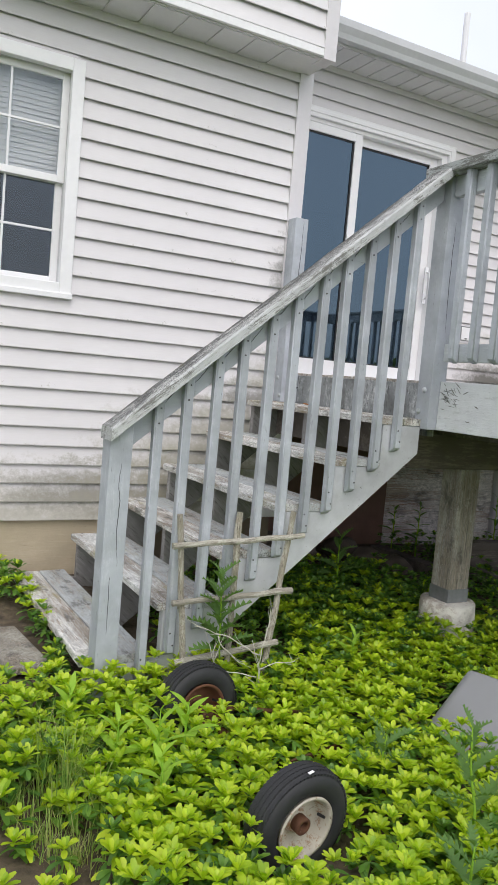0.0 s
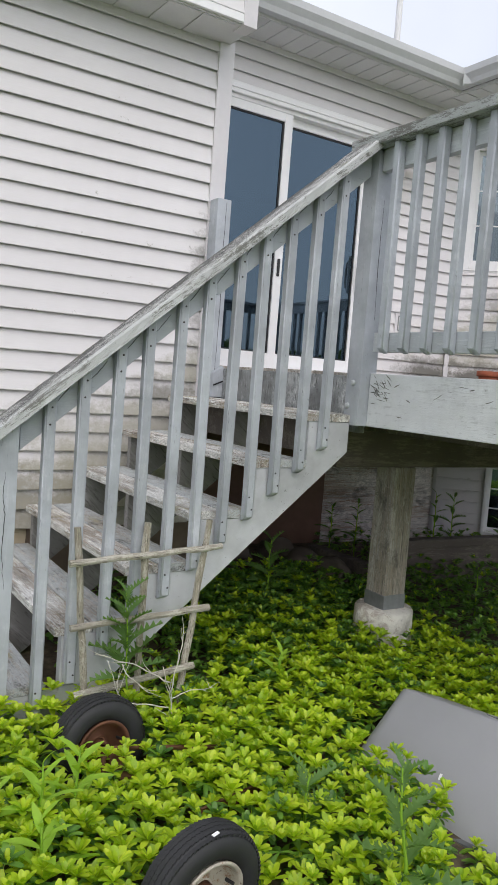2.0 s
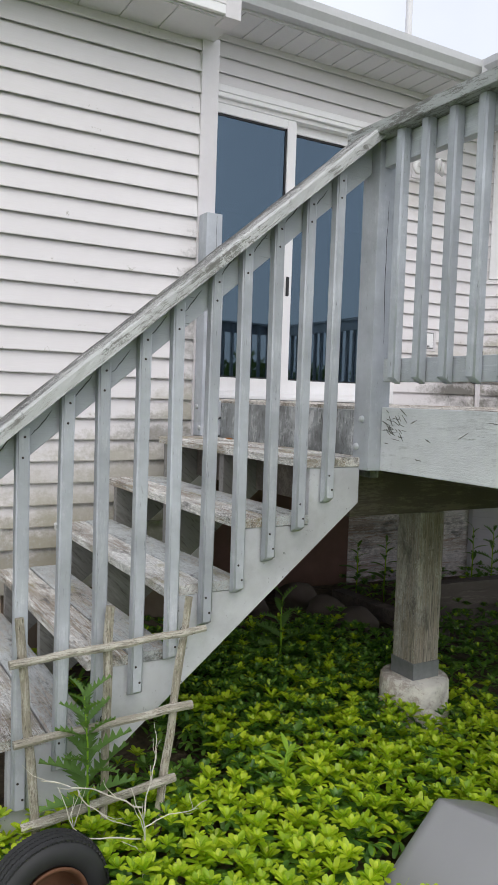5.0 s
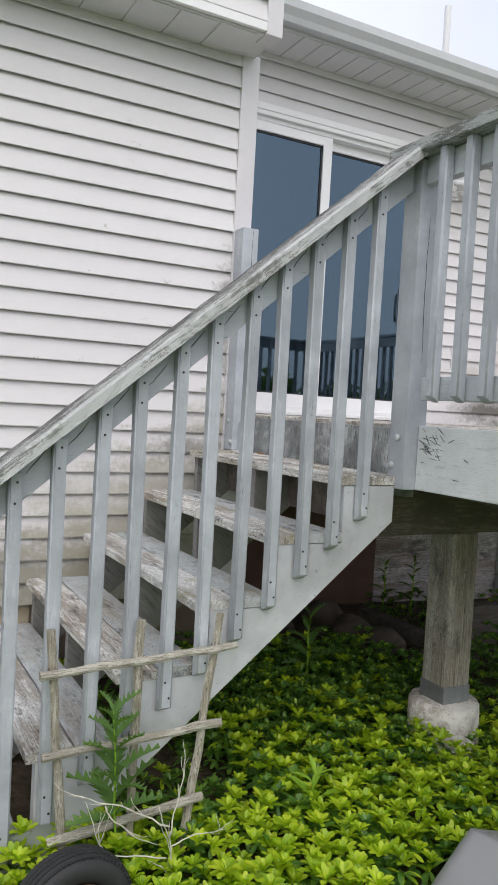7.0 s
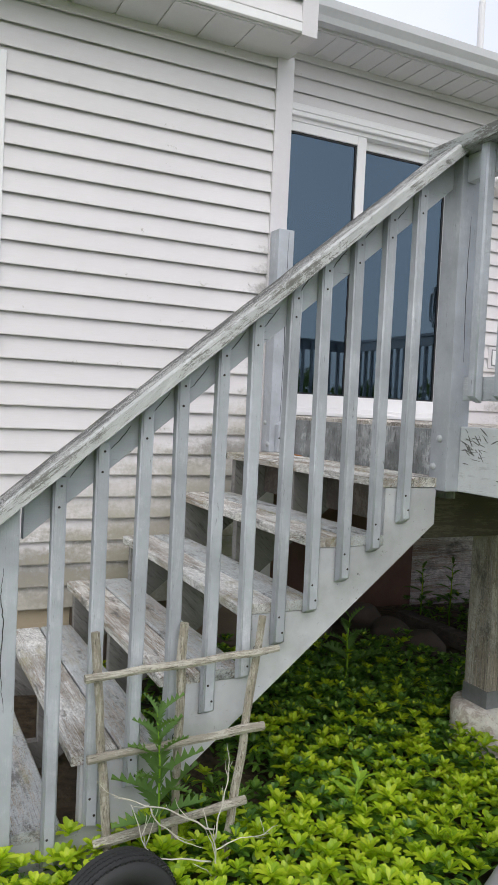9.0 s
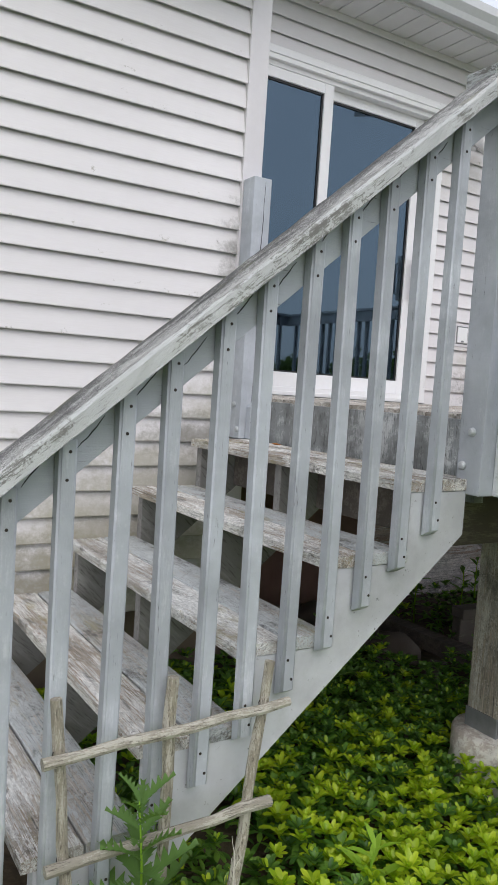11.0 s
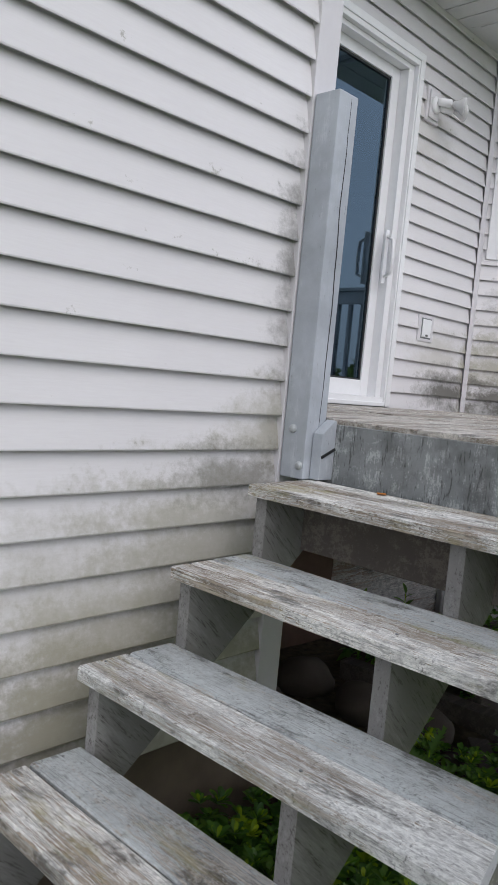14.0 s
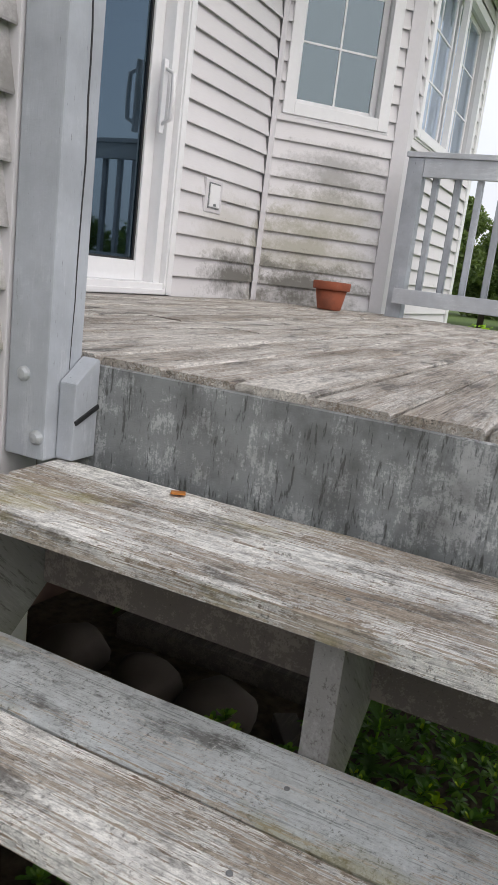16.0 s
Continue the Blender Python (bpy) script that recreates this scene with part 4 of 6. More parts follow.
def deck_edge():
    part("rim_beam", boxed(2.705, 2.745, DECK_Y0, 3.260, 1.248, 1.476, 0.004), M_BEAM, deck, "pale grey painted rim beam, scarred and peeling")
    rng = random.Random(31)
    for k in range(44):
        near = k < 34
        y, z = (3.235 - abs(rng.gauss(0, 0.055)), 1.405 + rng.gauss(0, 0.026)) if near else (rng.uniform(2.3, 3.1), rng.uniform(1.30, 1.44))
        l, w = rng.uniform(0.012, 0.052), rng.uniform(0.0006, 0.0017)
        vs = [(l * 0.5 * math.cos(q) * rng.uniform(0.7, 1.2), w * math.sin(q) * rng.uniform(0.4, 1.9)) for q in (0.2, 0.8, 1.5, 2.3, 2.9, 3.6, 4.3, 5.0, 5.7)]
        part("peel_mark", moved(prism(vs, "x", -0.0008, 0.0008), pose(2.7045, y, z, rng.uniform(-12, 60) if near else rng.uniform(-30, 30), 0, 0)), M_PEEL, deck, "dark sliver where paint has peeled")
    part("stair_fascia", prism([(2.740, DECK_Z - 0.265), (2.780, DECK_Z - 0.265), (2.780, DECK_Z - 0.034), (2.7485, DECK_Z - 0.034), (2.7485, DECK_Z - 0.014), (2.740, DECK_Z - 0.016)], "y", 3.353, 4.69), M_FASCIA, deck, "smooth stained grey fascia above the top tread")
    part("rim_beam", boxed(2.75, DECK_X1, DECK_Y0, DECK_Y0 + 0.04, 1.225, 1.43, 0.004), M_RAILX, deck)
    part("rim_beam", boxed(DECK_X1 - 0.04, DECK_X1, DECK_Y0 + 0.04, 5.1, 1.225, 1.43, 0.004), M_RAILY, deck)
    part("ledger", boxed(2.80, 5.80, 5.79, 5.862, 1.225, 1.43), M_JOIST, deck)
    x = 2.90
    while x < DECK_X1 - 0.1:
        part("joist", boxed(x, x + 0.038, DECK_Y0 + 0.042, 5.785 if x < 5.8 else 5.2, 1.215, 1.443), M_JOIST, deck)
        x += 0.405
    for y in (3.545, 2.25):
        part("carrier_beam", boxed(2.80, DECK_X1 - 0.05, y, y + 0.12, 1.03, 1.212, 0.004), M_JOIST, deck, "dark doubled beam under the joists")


deck_edge()
BOARD = 0.138


def plank_mesh(name, l, w, h, material, seed, axis="x", wander=0.002):
    """A worn plank with slightly wavering, rounded edges, its top face at z = 0."""
    rng = random.Random(seed)
    n = 7
    bm = bmesh.new()
    rings = []
    for i in range(n + 1):
        s = l * i / n
        o = [rng.uniform(-wander, wander) for _ in range(4)]
        pr = [(-w / 2 + o[0], -h), (-w / 2 + o[0], -0.005), (-w / 2 + 0.005 + o[0], o[2] * 0.5), (w / 2 - 0.005 + o[1], o[3] * 0.5), (w / 2 + o[1], -0.005), (w / 2 + o[1], -h)]
        rings.append([bm.verts.new((s, a, b) if axis == "x" else (a, s, b)) for a, b in pr])
    k = len(rings[0])
    for a, b in zip(rings, rings[1:]):
        for j in range(k):
            bm.faces.new((a[j], a[(j + 1) % k], b[(j + 1) % k], b[j]))
    bm.faces.new(rings[0])
    bm.faces.new(rings[-1])
    bmesh.ops.recalc_face_normals(bm, faces=bm.faces[:])
    return mesh_of(name, bm, material)


def deck_boards():
    # long boards run along the wall; butt joints come over joists
    meshes = [plank_mesh("deck_board", 2.05, BOARD - 0.010, 0.03, M_DECK, s) for s in range(4)]
    shorts = [plank_mesh("deck_board", 0.95, BOARD - 0.010, 0.03, M_DECK, 9 + s) for s in range(2)]
    rng = random.Random(5)
    y, row = 5.745, 0
    while y > DECK_Y0 + 0.07:
        x = 2.7525 + rng.uniform(-0.003, 0.003)
        order = ("s", "l", "l") if row % 2 else ("l", "l", "s")
        for o in order:
            l = 2.05 if o == "l" else 0.95
            if x + l > (DECK_X1 if y < 5.15 else 11.62 - y):
                l2 = (DECK_X1 if y < 5.15 else 11.62 - y) - x
                if l2 > 0.1:
                    piece("deck_board", rng.choice(meshes), deck, (x, y, DECK_Z + rng.uniform(-0.002, 0.002)), size=(l2 / 2.05, 1, 1))
                break
            piece("deck_board", rng.choice(meshes if o == "l" else shorts), deck, (x, y, DECK_Z + rng.uniform(-0.002, 0.002)), turn=(rng.uniform(-0.6, 0.6), 0, 0))
            x += l + 0.004
        y -= BOARD
        row += 1


def bolt_bm(x, y, z, axis="x"):
    bm = lathe([(0.0, -0.010), (0.008, -0.0085), (0.0125, -0.0045), (0.0135, 0.0), (0.0135, 0.003)], 14)
    return moved(bm, Matrix.Translation((x, y, z)) @ (pose(0, 0, 0, 0, 90, 0) if axis == "x" else pose(0, 0, 0, -90, 0, 0)))


def support_post(x, y, ztop, ground, group="deck supports"):
    zp = 0.30
    pier = thing("concrete_pier", (x, y, ground), "round cast concrete pier, chipped and stained", "pier", group)
    bm = lathe([(0.150, ground - 0.2), (0.152, ground + 0.02), (0.158, ground + 0.10), (0.153, zp - 0.11), (0.150, zp - 0.10), (0.153, zp - 0.085), (0.150, zp - 0.012), (0.143, zp), (0.0, zp + 0.003)], 36)
    for v in bm.verts:
        n = noise.noise(v.co * 9 + Vector((x, y, 0)))
        v.co.x *= 1 + 0.03 * n
        v.co.y *= 1 + 0.03 * n
    part("footing", moved(bm, Matrix.Translation((x, y, 0))), M_CONCRETE, pier, smooth=True)
    post = thing("support_post", (x, y, zp), "thick brown weathered timber post on a steel bracket", "post", group)
    part("timber", moved(boxed(-0.07, 0.07, -0.07, 0.07, zp + 0.02, ztop, 0.006), Matrix.Translation((x, y, 0))), M_POST, post)
    part("bracket", moved(boxed(-0.0735, 0.0735, -0.0735, 0.0735, zp + 0.002, zp + 0.075, 0.002), Matrix.Translation((x, y, 0))), M_STEEL, post, "dull galvanised post base")
    return pier


support_post(3.245, 3.61, 1.03, ground_z(3.245, 3.61))
support_post(5.645, 2.31, 1.03, ground_z(5.645, 2.31))


# ---- stairs ----
TREADS = [(1.092, 0.290), (1.396, 0.490), (1.650, 0.690), (1.903, 0.889), (2.157, 1.092), (2.411, 1.290)]
ST_Y0, ST_Y1 = 3.312, 4.588
stairs = thing("deck_stairs", (1.8, 3.95, 0.2), "open timber stairs with weathered treads up to a deck", "stairs")


def stringer_profile():
    bot = lambda x: 1.129 + 0.762 * (x - 2.657)
    pts = [(2.655, bot(2.655)), (2.655, 1.252)]
    for x, z in TREADS[::-1]:
        zt = z - 0.034
        pts += [(pts[-1][0], zt), (x + 0.028, zt)]
    pts += [(TREADS[0][0] + 0.028, 0.02), (1.30, 0.02)]
    out = []
    for p in pts:
        if not out or (abs(p[0] - out[-1][0]) + abs(p[1] - out[-1][1])) > 0.004:
            out.append(p)
    return out


for y0, mat, lab in ((ST_Y0, M_STRINGER, "grey painted sawtooth stringer"), (3.951, M_STRINGIN, "bare sawtooth stringer"), (4.540, M_STRINGIN, "bare sawtooth stringer beside the wall")):
    part("stringer", prism(stringer_profile(), "y", y0, y0 + 0.038, 0.0), mat, stairs, lab)
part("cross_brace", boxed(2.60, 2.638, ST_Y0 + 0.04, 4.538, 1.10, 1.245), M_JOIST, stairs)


def tread_board(x, z, w, material, seed, y0=ST_Y0 - 0.004, y1=ST_Y1):
    me = plank_mesh("tread_board", y1 - y0, w, 0.032, material, seed, "y", 0.0022)
    return piece("tread_board", me, stairs, (x, y0, z), turn=(0, random.Random(seed).uniform(-0.8, 0.8), 0))


for i, (x, z) in enumerate(TREADS):
    tread_board(x + 0.070, z, 0.138, (M_TREAD, M_TREADMID, M_TREAD, M_TREADMID, M_TREAD, M_TREAD)[i], 40 + i)
    tread_board(x + 0.070 + 0.143, z + 0.001, 0.138, M_TREADP if i < 5 else M_TREAD, 60 + i)

# ---- railings ----
RAIL_SLOPE = 0.836


def cap_under(x):
    return 1.703 + RAIL_SLOPE * (x - 1.804)


stair_rail = thing("stair_railing", (1.9, 3.30, 0.2), "grey painted stair railing with square balusters, flaking cap", "railing")
CAP_Y0, CAP_Y1 = 3.222, 3.350


def sloped(y0, y1, x0, x1, drop0, drop1, bevel=0.003):
    """A board that follows the stair's slope, between two heights over the cap's underside."""
    return prism([(x0, cap_under(x0) + drop0), (x1, cap_under(x1) + drop0), (x1, cap_under(x1) + drop1), (x0, cap_under(x0) + drop1)], "y", y0, y1, bevel)


def cap_board():
    me_bm = bmesh.new()
    n, rng = 40, random.Random(3)
    rings = []
    for i in range(n + 1):
        x = 1.128 + (2.640 - 1.128) * i / n
        o = [rng.uniform(-0.0018, 0.0018) for _ in range(5)]
        z = cap_under(x)
        pr = [(CAP_Y0 + o[0], z), (CAP_Y0 + o[1], z + 0.040), (CAP_Y0 + 0.006, z + 0.049 + o[2]), ((CAP_Y0 + CAP_Y1) / 2, z + 0.050 + o[3]), (CAP_Y1 - 0.006, z + 0.049 + o[4]), (CAP_Y1, z + 0.040), (CAP_Y1, z)]
        rings.append([me_bm.verts.new((x, a, b)) for a, b in pr])
    k = len(rings[0])
    for a, b in zip(rings, rings[1:]):
        for j in range(k):
            f = me_bm.faces.new((a[j], a[(j + 1) % k], b[(j + 1) % k], b[j]))
            f.material_index = 0 if j in (2, 3) else 1
    for r in (rings[0], rings[-1]):
        me_bm.faces.new(r).material_index = 1
    bmesh.ops.recalc_face_normals(me_bm, faces=me_bm.faces[:])
    ob = part("cap_rail", me_bm, M_CAP, stair_rail, "lichen-blackened flat cap rail with pale flaking edges")
    ob.data.materials.append(M_CAPSIDE)
    return ob


cap_board()
part("sub_rail", sloped(3.308, 3.346, 1.24, 2.66, -0.116, -0.001), M_RAILX, stair_rail)
part("newel_post", prism([(1.136, 0.10), (1.224, 0.10), (1.224, cap_under(1.224) - 0.002), (1.136, cap_under(1.136) - 0.002)], "y", 3.255, 3.345, 0.004), M_RAIL, stair_rail, "cracked grey newel post at the foot")
part("bolt", bolt_bm(1.188, 3.254, 0.262, "y"), M_BOLT, stair_rail)
part("corner_post", boxed(2.652, 2.741, 3.262, 3.352, 1.247, 2.400, 0.004), M_RAIL, stair_rail, "grey corner post bolted to the deck")
for yb, zb in ((3.303, 1.430), (3.330, 1.330)):
    part("bolt", bolt_bm(2.651, yb, zb), M_BOLT, stair_rail, "round bolt head")


def baluster_mesh(name, h, foot=45, seed=0):
    """Square baluster, rounded arrises, bevelled foot; its foot at the origin."""
    bm = boxed(-0.019, 0.019, -0.019, 0.019, 0, h)
    for v in bm.verts:
        if v.co.z < 0.01 and v.co.y < 0:
            v.co.z += 0.022 if foot else 0
    bmesh.ops.bevel(bm, geom=[e for e in bm.edges if abs(e.verts[0].co.z - e.verts[1].co.z) > h * 0.5], offset=0.0055, segments=3, affect="EDGES")
    me = mesh_of(name, bm, M_RAIL)
    for f in me.polygons:
        f.use_smooth = f.area < 0.008 * h
    return me


SCREW = mesh_of("screw", lathe([(0.0, -0.0015), (0.0035, -0.001), (0.004, 0.0015)], 8), M_SCREW)
for k in range(-4, 7):
    x = 1.799 + 0.1165 * k
    zf = 0.560 + 0.82 * (x - 1.799)
    me = baluster_mesh("baluster", cap_under(x - 0.019) - 0.002 - zf)
    b = piece("baluster", me, stair_rail, (x, 3.289, zf), turn=(0, random.Random(k).uniform(-0.35, 0.35), 0))
    for dx, dz in ((0.008, 0.05), (-0.006, 0.10), (0.003, cap_under(x) - zf - 0.042), (-0.002, cap_under(x) - zf - 0.100)):
        s = new("screw", SCREW)
        s.parent = b
        s.matrix_basis = Matrix.Translation((dx, -0.0192, dz)) @ pose(0, 0, 0, -90, 0, 0)



def crack_line(parent, pts, seed, width=0.0016):
    """A dark wandering check in the wood, drawn along given points just at the face."""
    rng = random.Random(seed)
    out = []
    for a, b in zip(pts, pts[1:]):
        for i in range(6):
            p = Vector(a).lerp(Vector(b), i / 6)
            out.append(p + Vector((rng.uniform(-0.0018, 0.0018), 0, rng.uniform(-0.002, 0.002))))
    out.append(Vector(pts[-1]))
    n = len(out)
    return part("crack", tube(out, [width * (0.35 + 0.65 * math.sin(math.pi * (i + 0.5) / n)) for i in range(n)], 5), M_BLACK, parent, "dark drying crack")


crack_line(stair_rail, [(1.186, 3.2552, 1.05), (1.179, 3.2552, 0.98), (1.190, 3.2552, 0.90), (1.184, 3.2552, 0.78), (1.196, 3.2552, 0.66)], 1, 0.0016)
crack_line(stair_rail, [(1.170, 3.2552, 0.62), (1.173, 3.2552, 0.40)], 2, 0.0014)
for k in range(-4, 6):
    x = 1.799 + 0.1165 * k + 0.028
    u = random.Random(k + 50).uniform(-0.06, -0.03)
    crack_line(stair_rail, [(x, 3.3082, cap_under(x) + u - 0.012), (x + 0.055, 3.3082, cap_under(x + 0.055) + u + 0.012)], 60 + k, 0.0016)
crack_line(stair_rail, [(2.700, 3.2622, 2.20), (2.694, 3.2622, 1.95), (2.702, 3.2622, 1.70)], 3, 0.0014)
TREAD_SCREW = mesh_of("screw", lathe([(0.0, -0.0008), (0.0030, -0.0005), (0.0036, 0.0015)], 8), M_STEEL)
for i, (x, z) in enumerate(TREADS):
    rng = random.Random(300 + i)
    for dx in (0.062, 0.215):
        for y in (3.331, 3.970, 4.579):
            piece("screw", TREAD_SCREW, stairs, (x + dx + rng.uniform(-0.006, 0.006), y + rng.uniform(-0.006, 0.006), z + 0.0012), turn=(180, 0, 0), size=(1.1, 1.1, 1.0))

wall_newel = thing("wall_newel_post", (2.69, 4.66, 1.2), "grey cracked post bolted beside the house corner", "post")
part("timber", boxed(2.644, 2.732, 4.594, 4.682, 1.292, 2.412, 0.004), M_RAIL, wall_newel)
crack_line(wall_newel, [(2.702, 4.5942, 2.40), (2.696, 4.5942, 2.10), (2.704, 4.5942, 1.80), (2.699, 4.5942, 1.45)], 4, 0.0022)
for yb, zb in ((4.645, 1.439), (4.610, 1.332)):
    part("bolt", bolt_bm(2.643, yb, zb), M_BOLT, wall_newel, "round bolt head")
stub = prism([(2.674, 1.295), (2.738, 1.295), (2.738, 1.470), (2.730, 1.474), (2.674, 1.432)], "y", 4.556, 4.592, 0.003)
part("stub", stub, M_RAIL, wall_newel, "short split block at the post's foot")
part("split", moved(boxed(-0.032, 0.034, -0.003, 0.003, -0.004, 0.004), pose(2.706, 4.5555, 1.375, 0, -22, 0)), M_BLACK, wall_newel, "dark open split")

deck_rail = thing("deck_railing", (2.68, 2.0, DECK_Z), "grey painted deck railing with square balusters", "railing", "deck railings")


def railing_y(rail, x, y0, y1, out, label=""):
    """A railing that runs across; out: -1 when the balusters stand on the low-x face."""
    part("cap_rail", boxed(min(x + out * 0.085, x - out * 0.055), max(x + out * 0.085, x - out * 0.055), y0, y1, 2.406, 2.448, 0.004), M_CAPY, rail, "flaking weathered cap rail")
    for z0, z1 in ((2.312, 2.404), (1.565, 1.645)):
        part("rail", boxed(x - 0.019, x + 0.019, y0 + 0.02, 3.222 if z0 < 2 else 3.26, z0, z1, 0.003), M_RAILY, rail)


railing_y(deck_rail, 2.690, DECK_Y0, 3.395, -1)
BAL = baluster_mesh("baluster", 2.404 - 1.558)
for k in range(int((3.141 - DECK_Y0 - 0.12) / 0.1202) + 1):
    y = 3.141 - 0.1202 * k
    piece("baluster", BAL, deck_rail, (2.651, y, 1.558), turn=(0, 0, -90))
part("end_post", boxed(2.652, 2.741, DECK_Y0 + 0.0, DECK_Y0 + 0.09, 1.247, 2.400, 0.004), M_RAIL, deck_rail)

far_rail = thing("deck_railing", (6.45, 4.0, DECK_Z), "grey painted deck railing between the bay and the yard", "railing", "deck railings")
FX = 6.30
part("post", boxed(FX - 0.05, FX + 0.05, 5.005, 5.10, DECK_Z - 0.2, 2.405, 0.005), M_RAIL, far_rail)
part("cap_rail", boxed(FX - 0.06, FX + 0.05, DECK_Y0, 5.112, 2.407, 2.437, 0.004), M_RAILY, far_rail)
part("rail", boxed(FX - 0.045, FX - 0.007, DECK_Y0 + 0.05, 5.003, 2.300, 2.405, 0.003), M_RAILY, far_rail)
part("rail", boxed(FX - 0.095, FX - 0.053, DECK_Y0 + 0.05, 5.055, 1.560, 1.650, 0.003), M_RAILY, far_rail)
BAL2 = baluster_mesh("baluster", 2.404 - 1.562, 0)
for k in range(int((4.93 - DECK_Y0) / 0.13)):
    piece("baluster", BAL2, far_rail, (FX - 0.032 + 0.045, 4.93 - 0.13 * k, 1.561))
front_rail = thing("deck_railing", (4.5, DECK_Y0, DECK_Z), "grey painted deck railing along the yard edge", "railing", "deck railings")
part("rail", boxed(2.75, FX, DECK_Y0 + 0.03, DECK_Y0 + 0.07, 2.30, 2.405, 0.003), M_RAILX, front_rail)
part("cap_rail", boxed(2.75, FX, DECK_Y0 - 0.02, DECK_Y0 + 0.12, 2.407, 2.437, 0.004), M_RAILX, front_rail)
part("rail", boxed(2.75, FX, DECK_Y0 + 0.03, DECK_Y0 + 0.07, 1.56, 1.65, 0.003), M_RAILX, front_rail)
for k in range(26):
    piece("baluster", BAL2, front_rail, (2.88 + 0.13 * k, DECK_Y0 + 0.095, 1.561))


# ---- fixtures and small things about the deck ----
def flood_lamp():
    x, y, z = 5.10, DOOR_Y, 3.360
    lamp = thing("flood_lamp", (x, y, z), "white twin flood lamp on a wall block", "lamp")
    part("mount_block", boxed(x - 0.075, x + 0.075, y - 0.030, y, z - 0.105, z + 0.105, 0.008), M_CORNER, lamp)
    part("mount_block_face", boxed(x - 0.055, x + 0.055, y - 0.042, y - 0.029, z - 0.085, z + 0.085, 0.005), M_CORNER, lamp)
    part("base_plate", moved(lathe([(0.0, 0.0), (0.050, 0.0), (0.050, 0.010), (0.042, 0.018), (0.0, 0.020)], 28), pose(x, y - 0.041, z, 90, 0, 0)), M_TRIM, lamp, "round white base plate", True)
    for turn, lift, dx in ((34, 8, 0.0), (52, 2, 0.03)):
        m = Matrix.Translation((x + dx, y - 0.055, z + 0.02 - dx)) @ Euler((0, 0, radians(turn))).to_matrix().to_4x4() @ Euler((radians(90 + lift), 0, 0)).to_matrix().to_4x4()
        head = part("lamp_holder", moved(lathe([(0.0, 0.0), (0.020, 0.0), (0.024, 0.02), (0.026, 0.085), (0.020, 0.09), (0.0, 0.09)], 20), m), M_TRIM, lamp, "white lamp holder", True)
        part("bulb", moved(lathe([(0.014, 0.088), (0.018, 0.10), (0.030, 0.125), (0.050, 0.155), (0.054, 0.165), (0.050, 0.172), (0.0, 0.176)], 24), m), M_LAMPGLASS, head, "frosted reflector bulb", True)
    return lamp


flood_lamp()


def wall_outlet():
    x, y, z = 5.306, DOOR_Y, 2.008
    o = thing("outdoor_outlet", (x, y, z), "white weatherproof outlet set in a siding block", "outlet")
    part("mount_block", boxed(x - 0.090, x + 0.090, y - 0.026, y, z - 0.086, z + 0.086, 0.005), M_CORNER, o)
    part("gasket", boxed(x - 0.060, x + 0.060, y - 0.029, y - 0.0255, z - 0.066, z + 0.066, 0.002), M_STEEL, o)
    part("cover", boxed(x - 0.052, x + 0.052, y - 0.034, y - 0.025, z - 0.058, z + 0.058, 0.004), M_TRIM, o, "white hinged cover")
    part("latch", boxed(x - 0.012, x + 0.012, y - 0.038, y - 0.033, z - 0.052, z - 0.040, 0.002), M_STEEL, o)
    return o


wall_outlet()


def flower_pot(x, y):
    pot = thing("flower_pot", (x, y, DECK_Z), "empty terracotta flower pot standing on the deck boards", "pot")
    at = Matrix.Translation((x, y, DECK_Z + 0.003))
    part("body", moved(lathe([(0.0, 0.0), (0.068, 0.0), (0.070, 0.004), (0.094, 0.122), (0.084, 0.122), (0.062, 0.012), (0.0, 0.012)], 36), at), M_TERRA, pot, smooth=True)
    part("rim", moved(lathe([(0.092, 0.115), (0.106, 0.115), (0.110, 0.120), (0.111, 0.158), (0.107, 0.162), (0.098, 0.162), (0.094, 0.158), (0.092, 0.12)], 36, True), at), M_TERRA, pot, "thick terracotta rim", True)
    part("soil", moved(lathe([(0.0, 0.105), (0.088, 0.105), (0.088, 0.10), (0.0, 0.10)], 24), at), M_SOIL, pot)


flower_pot(5.930, 5.345)


def leaf_grid(length, width, droop, lobes=0, teeth=0.0, n=6, cup=0.15):
    """A leaf along +x with a folded midrib: vertices and quads."""
    vs, fs = [], []
    for i in range(n + 1):
        t = i / n
        w = width * math.sin(math.pi * min(1.0, t * 0.93 + 0.05)) ** 0.8
        if lobes:
            w *= 1.0 if i % 2 else teeth
        z = -droop * t * t
        back = (0.22 * width if (lobes and i % 2) else 0.0)
        vs += [(t * length + back, -w / 2, z + cup * w), (t * length, 0, z), (t * length + back, w / 2, z + cup * w)]
    for i in range(n):
        a = 3 * i
        fs += [(a, a + 1, a + 4, a + 3), (a + 1, a + 2, a + 5, a + 4)]
    return vs, fs


def leaf_mesh(name, material, *args, **kw):
    vs, fs = leaf_grid(*args, **kw)
    me = bpy.data.meshes.new(name)
    me.from_pydata(vs, [], fs)
    me.materials.append(material)
    me.shade_smooth()
    return me


THISTLE_LEAF = leaf_mesh("leaf", M_WEED, 0.17, 0.080, 0.05, lobes=1, teeth=0.34, n=14, cup=0.22)
BLADE_LEAF = leaf_mesh("leaf", M_PALE, 0.13, 0.036, 0.04, n=7)
DARK_LEAF = leaf_mesh("leaf", M_WEED, 0.13, 0.040, 0.05, n=6)


